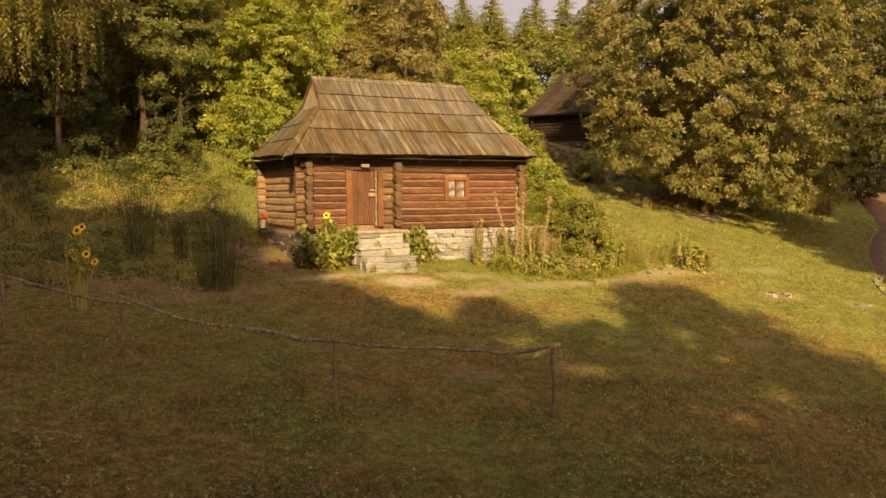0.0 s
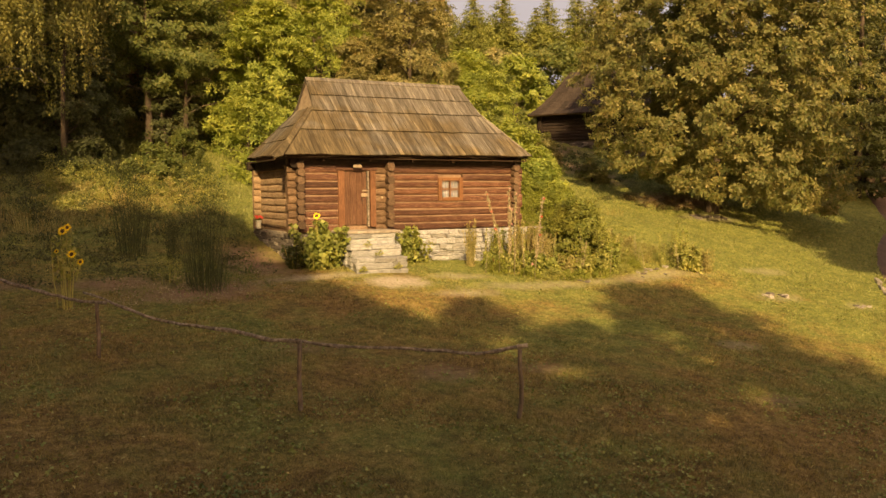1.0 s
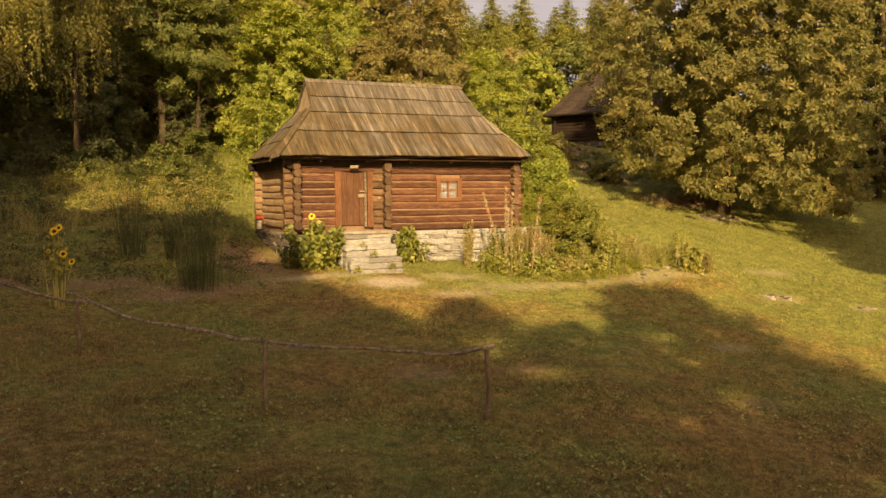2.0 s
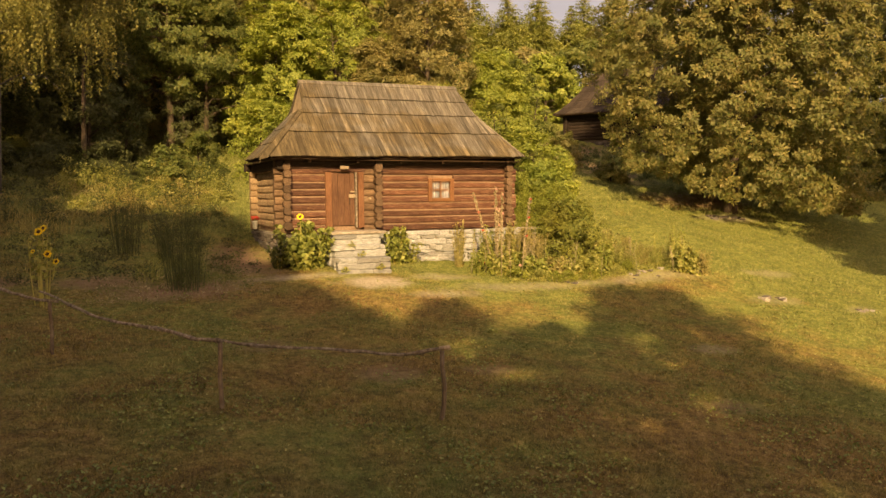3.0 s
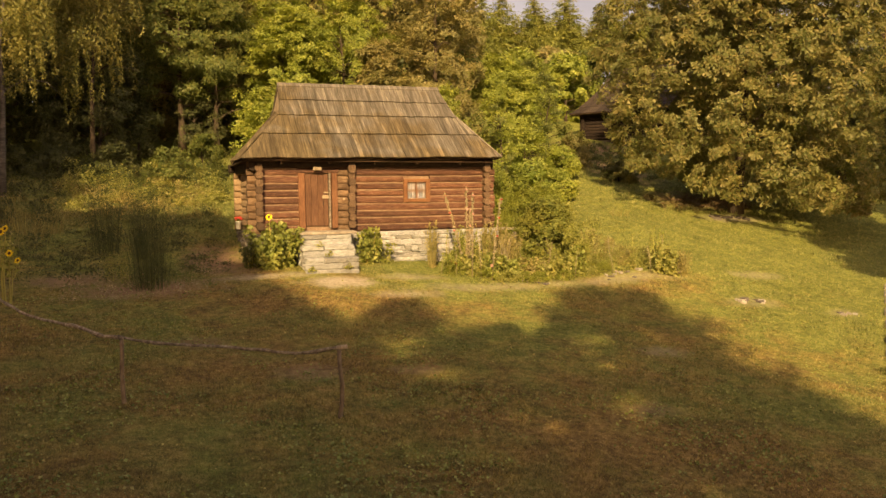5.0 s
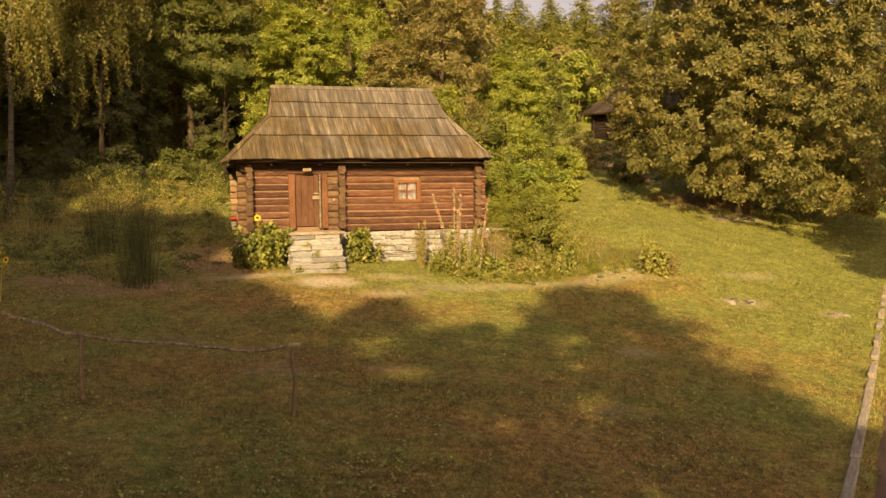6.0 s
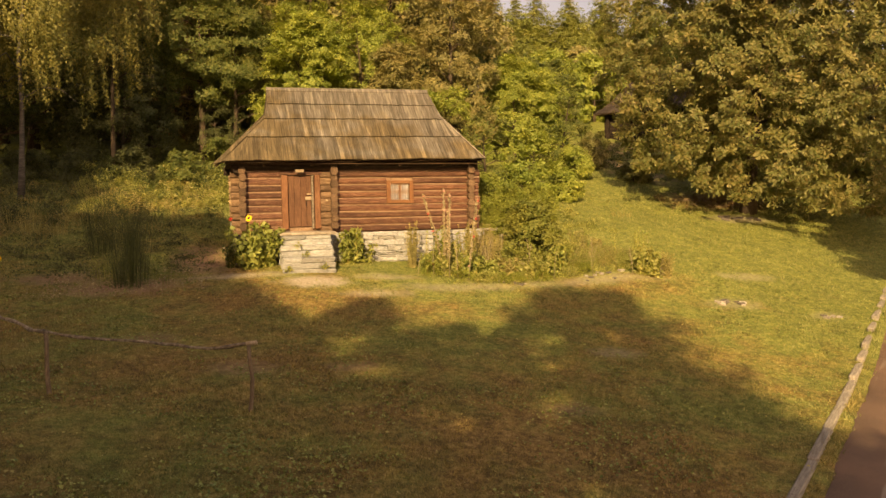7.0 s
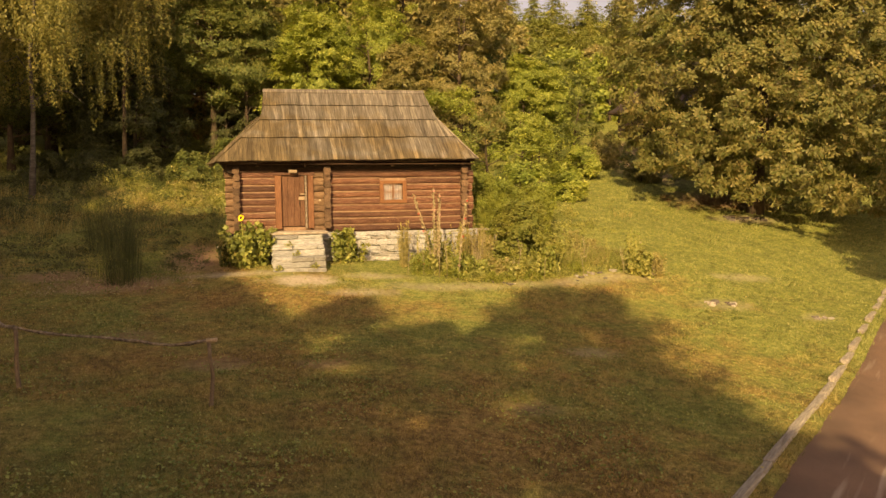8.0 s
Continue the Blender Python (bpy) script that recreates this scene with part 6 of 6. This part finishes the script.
# a dark bush with a few white blooms against the corner of the foundation
wb = plant("corner_bush", 8.5, 23.35, 0.75, M_DEEP, "small dark bush with white blooms at the foundation corner", 95, 0.42, 14, 0.1, 56, "shrub", "")
for j in range(5):
    bloom(wb, (8.45 + 0.28 * math.sin(j * 2.1), 23.2 + 0.12 * math.cos(j * 1.3), gzf(8.5, 23.3) + 0.7 + 0.07 * math.sin(j * 2.7)), 0.035, TO_SUN, M_WHITE, 930 + j, False, 6)
# a bench end beside the wall, and stones under the oak and in the grass
bn = thing("bench", (17.95, 24.2, gzf(17.95, 24.2)), "short grey board bench beside the house wall", "bench")
part("seat", Geo().box((17.45, 24.05, 1.42), (18.5, 24.4, 1.5), 0.01), M_STEPWOOD, bn)
for xx in (17.6, 18.35):
    part("leg", Geo().box((xx - 0.05, 24.12, gzf(xx, 24.2) - 0.1), (xx + 0.05, 24.32, 1.42), 0.01), M_STEPWOOD, bn)
rq = random.Random(21)
SPOTS = ((33.0, 29.4, 1.0, 0.34, 9), (23.8, 17.85, 0.5, 0.18, 12), (26.5, 16.5, 0.35, 0.17, 5), (20.6, 20.5, 0.9, 0.16, 8), (8.4, 23.5, 0.3, 0.26, 3), (17.6, 20.6, 0.8, 0.13, 5))
for cx, cy, sp, s0, n in SPOTS:
    for k in range(n):
        x, y, s = cx + rq.uniform(-sp, sp), cy + rq.uniform(-sp, sp) * 0.4, s0 * rq.uniform(0.5, 1.2)
        ob = new("stone", rq.choice(STONES_GREY if rq.random() < 0.5 and cx < 30 else STONES_DARK))
        ob.matrix_basis = Matrix.Translation((x, y, gzf(x, y) + s * 0.05)) @ Matrix.Rotation(rq.uniform(0, 3), 4, "Z") @ Matrix.Rotation(rq.uniform(-0.3, 0.3), 4, "X") @ Matrix.Diagonal((s * 1.3, s, s * 0.5, 1))
        tagged(ob, "rough grey-brown field stone lying in the grass", "stone", "field stones")

# ---- grass ----
def lawn(n, seed):
    """Short blades, ever sparser and larger with the distance from the lawn's near edge."""
    r = np.random.default_rng(seed)
    d = np.exp(r.uniform(math.log(8.0), math.log(52), n))
    a = np.radians(r.uniform(-32, 66, n))
    x, y = 4.5 + np.sin(a) * d, -1.5 + np.cos(a) * d
    keep = (road_off(x, y) < 0.26 + 0.2 * r.random(n) ** 2) & ~((x > 8.6) & (x < 17.4) & (y > 23.6) & (y < 28.6)) & ~((x > 9.9) & (x < 11.7) & (y > 21.3) & (y < 23.9))
    for cx, cy, rx, ry, _ in BARE:
        keep &= (((x - cx) / rx) ** 2 + ((y - cy) / ry) ** 2 > 0.85) | (r.random(n) < 0.12)
    x, y, d = x[keep], y[keep], d[keep]
    m = len(x)
    p = np.stack([x, y, gz(x, y) - 0.01], -1)
    patch = 0.5 + 0.5 * np.sin(0.9 * x + 1.7 * np.sin(0.6 * y)) * np.sin(0.8 * y + 1.3 * np.sin(0.7 * x))
    wild = 0.5 * np.clip((y - 27) / 6, 0, 1) * (x < 19) + np.exp(-((road_off(x, y) - 0.23) / 0.12) ** 2) * 1.2 * r.random(m)
    h = (0.03 + 0.0016 * d) * (0.6 + 0.8 * patch) * r.uniform(0.5, 1.4, m) * (1 + 1.6 * wild)
    w = (0.0028 + 0.00055 * d) * r.uniform(0.6, 1.3, m)
    t = r.random(m) * 2 * math.pi
    sd = np.stack([np.cos(t), np.sin(t), np.zeros(m)], -1) * w[:, None]
    lean = r.normal(scale=0.55, size=(m, 2)) * h[:, None]
    tip = p + np.concatenate([lean, h[:, None]], 1)
    return np.stack([p - sd, p + sd, tip], 1).reshape(-1, 3)


tagged(new("grass", mesh_np("grass", lawn(310000, 1), 3, M_LAWN)), "short uneven lawn grass, dry and green mixed", "grass", "", "stuff")


def clover(n, seed):
    r = np.random.default_rng(seed)
    nc = n // 8
    d = np.exp(r.uniform(math.log(8.0), math.log(34), nc))
    a = np.radians(r.uniform(-32, 62, nc))
    cx, cy = 4.5 + np.sin(a) * d, -1.5 + np.cos(a) * d
    keep = (np.sin(1.1 * cx + 2 * np.sin(0.5 * cy)) * np.sin(0.9 * cy + np.sin(0.8 * cx)) > r.uniform(-0.5, 0.5, nc)) & (road_off(cx, cy) < 0.1) & (cy < 21)
    cx, cy, d = cx[keep], cy[keep], d[keep]
    x = np.repeat(cx, 8) + r.normal(scale=0.13, size=len(cx) * 8)
    y = np.repeat(cy, 8) + r.normal(scale=0.13, size=len(cx) * 8)
    c = np.stack([x, y, gz(x, y) + 0.035], -1)
    return leaf_cloud(c, np.full(len(c), 0.03), 1, 0.058, seed, 0.6, 2.0, 0, 0.8)


tagged(new("clover", mesh_np("clover", clover(46000, 2), 4, M_CLOVER)), "patches of low green clover and weeds in the lawn", "weeds", "", "stuff")
def litter(n, seed):
    r = np.random.default_rng(seed)
    d = np.exp(r.uniform(math.log(8.0), math.log(34), n))
    a = np.radians(r.uniform(-32, 62, n))
    x, y = 4.5 + np.sin(a) * d, -1.5 + np.cos(a) * d
    k = (road_off(x, y) < 0.0) & (y < 21.5)
    c = np.stack([x[k], y[k], gz(x[k], y[k]) + 0.05], -1)
    return leaf_cloud(c, np.full(len(c), 0.02), 1, 0.055, seed, 0.5, 2.0, 0, 0.7)


tagged(new("fallen_leaves", mesh_np("fallen_leaves", litter(2600, 5), 4, M_HERB_DRY)), "scattered dry tan leaves lying on the lawn", "leaves", "", "stuff")
wd = [blades(50, x, y, 0.5, h, 0.007, 700 + k, 0.3, 0.6) for k, (x, y, h) in enumerate([(rng.uniform(-2, 8.2), rng.uniform(28.0, 38), rng.uniform(0.3, 0.85)) for _ in range(34)] + [(rng.uniform(18, 27), rng.uniform(27, 40), rng.uniform(0.2, 0.5)) for _ in range(16)])]
tagged(new("tall_grass", mesh_np("tall_grass", np.concatenate(wd), 4, M_HERB_DRY)), "uncut dry yellow grass at the foot of the wood", "grass", "", "stuff")


def weeds(n, x0, x1, y0, y1, hmax, seed, leaf, mat, label, per=18, k=5, sp=0.12):
    """Knee-high mixed weeds: many small leafy heaps."""
    r = np.random.default_rng(seed)
    x, y = r.uniform(x0, x1, n), r.uniform(y0, y1, n)
    h = hmax * r.uniform(0.15, 1.0, n) * np.clip((y - y0) / (y1 - y0) * 1.4, 0.3, 1)
    c = np.stack([np.repeat(x, k) + r.normal(scale=sp, size=n * k), np.repeat(y, k) + r.normal(scale=sp, size=n * k), np.zeros(n * k)], -1)
    c[:, 2] = gz(c[:, 0], c[:, 1]) + np.repeat(h, k) * r.random(n * k)
    return tagged(new("weeds", mesh_np("weeds", leaf_cloud(c, r.uniform(0.12, 0.3, n * k), per, leaf, seed, 0.9, 0.6, 0.0, 0.45), 4, mat)), label, "weeds", "", "stuff")


weeds(80, 1.8, 8.8, 33.0, 39.5, 1.45, 41, 0.1, M_HERB, "tall yellow-green weeds at the foot of the wood", 18, 16, 0.22)
weeds(80, 2.5, 9.0, 34.0, 40.0, 1.5, 47, 0.1, M_DEEP, "tall green weeds at the foot of the wood", 18, 14, 0.25)
weeds(80, 1.5, 8.4, 31.0, 37.0, 0.8, 42, 0.09, M_HERB_DRY, "dry brown weeds before the wood")
weeds(160, 18.2, 24.0, 26.0, 34.0, 0.9, 43, 0.085, M_HERB, "yellow-green weeds behind the flower bed")
weeds(90, 15.0, 23.2, 20.6, 22.8, 0.3, 44, 0.07, M_HERB, "low weeds among the border plants")
# shade beside the house and wood put into these weeds' leaf colour
weeds(440, -4.5, 8.0, 22.5, 34.0, 0.34, 45, 0.085, M_SHADED_LEAF, "low weeds in the uncut shade beside the house", 10)
weeds(160, -6.0, 2.0, 31.0, 41.0, 0.8, 46, 0.13, M_SHADED_LEAF, "dark weeds at the edge of the wood", 12)
# dark weeds that paint in part of the shade on this bank
weeds(150, 32.0, 37.5, 37.0, 48.5, 0.45, 48, 0.12, M_DEEP, "low dark undergrowth on the bank below the barn", 10)
weeds(70, 3.0, 7.6, 20.4, 23.2, 0.12, 51, 0.055, M_STALK, "pale dry stalks and clods on the bare bed", 9, 4, 0.1)
weeds(26, 3.2, 7.2, 20.6, 23.0, 0.3, 52, 0.06, M_MAPLE, "small green weeds on the bare bed", 9, 4, 0.08)
weeds(60, 30.5, 36.5, 30.6, 34.0, 0.25, 49, 0.1, M_RUST, "brown fallen leaves and sprouts under the oak", 8)
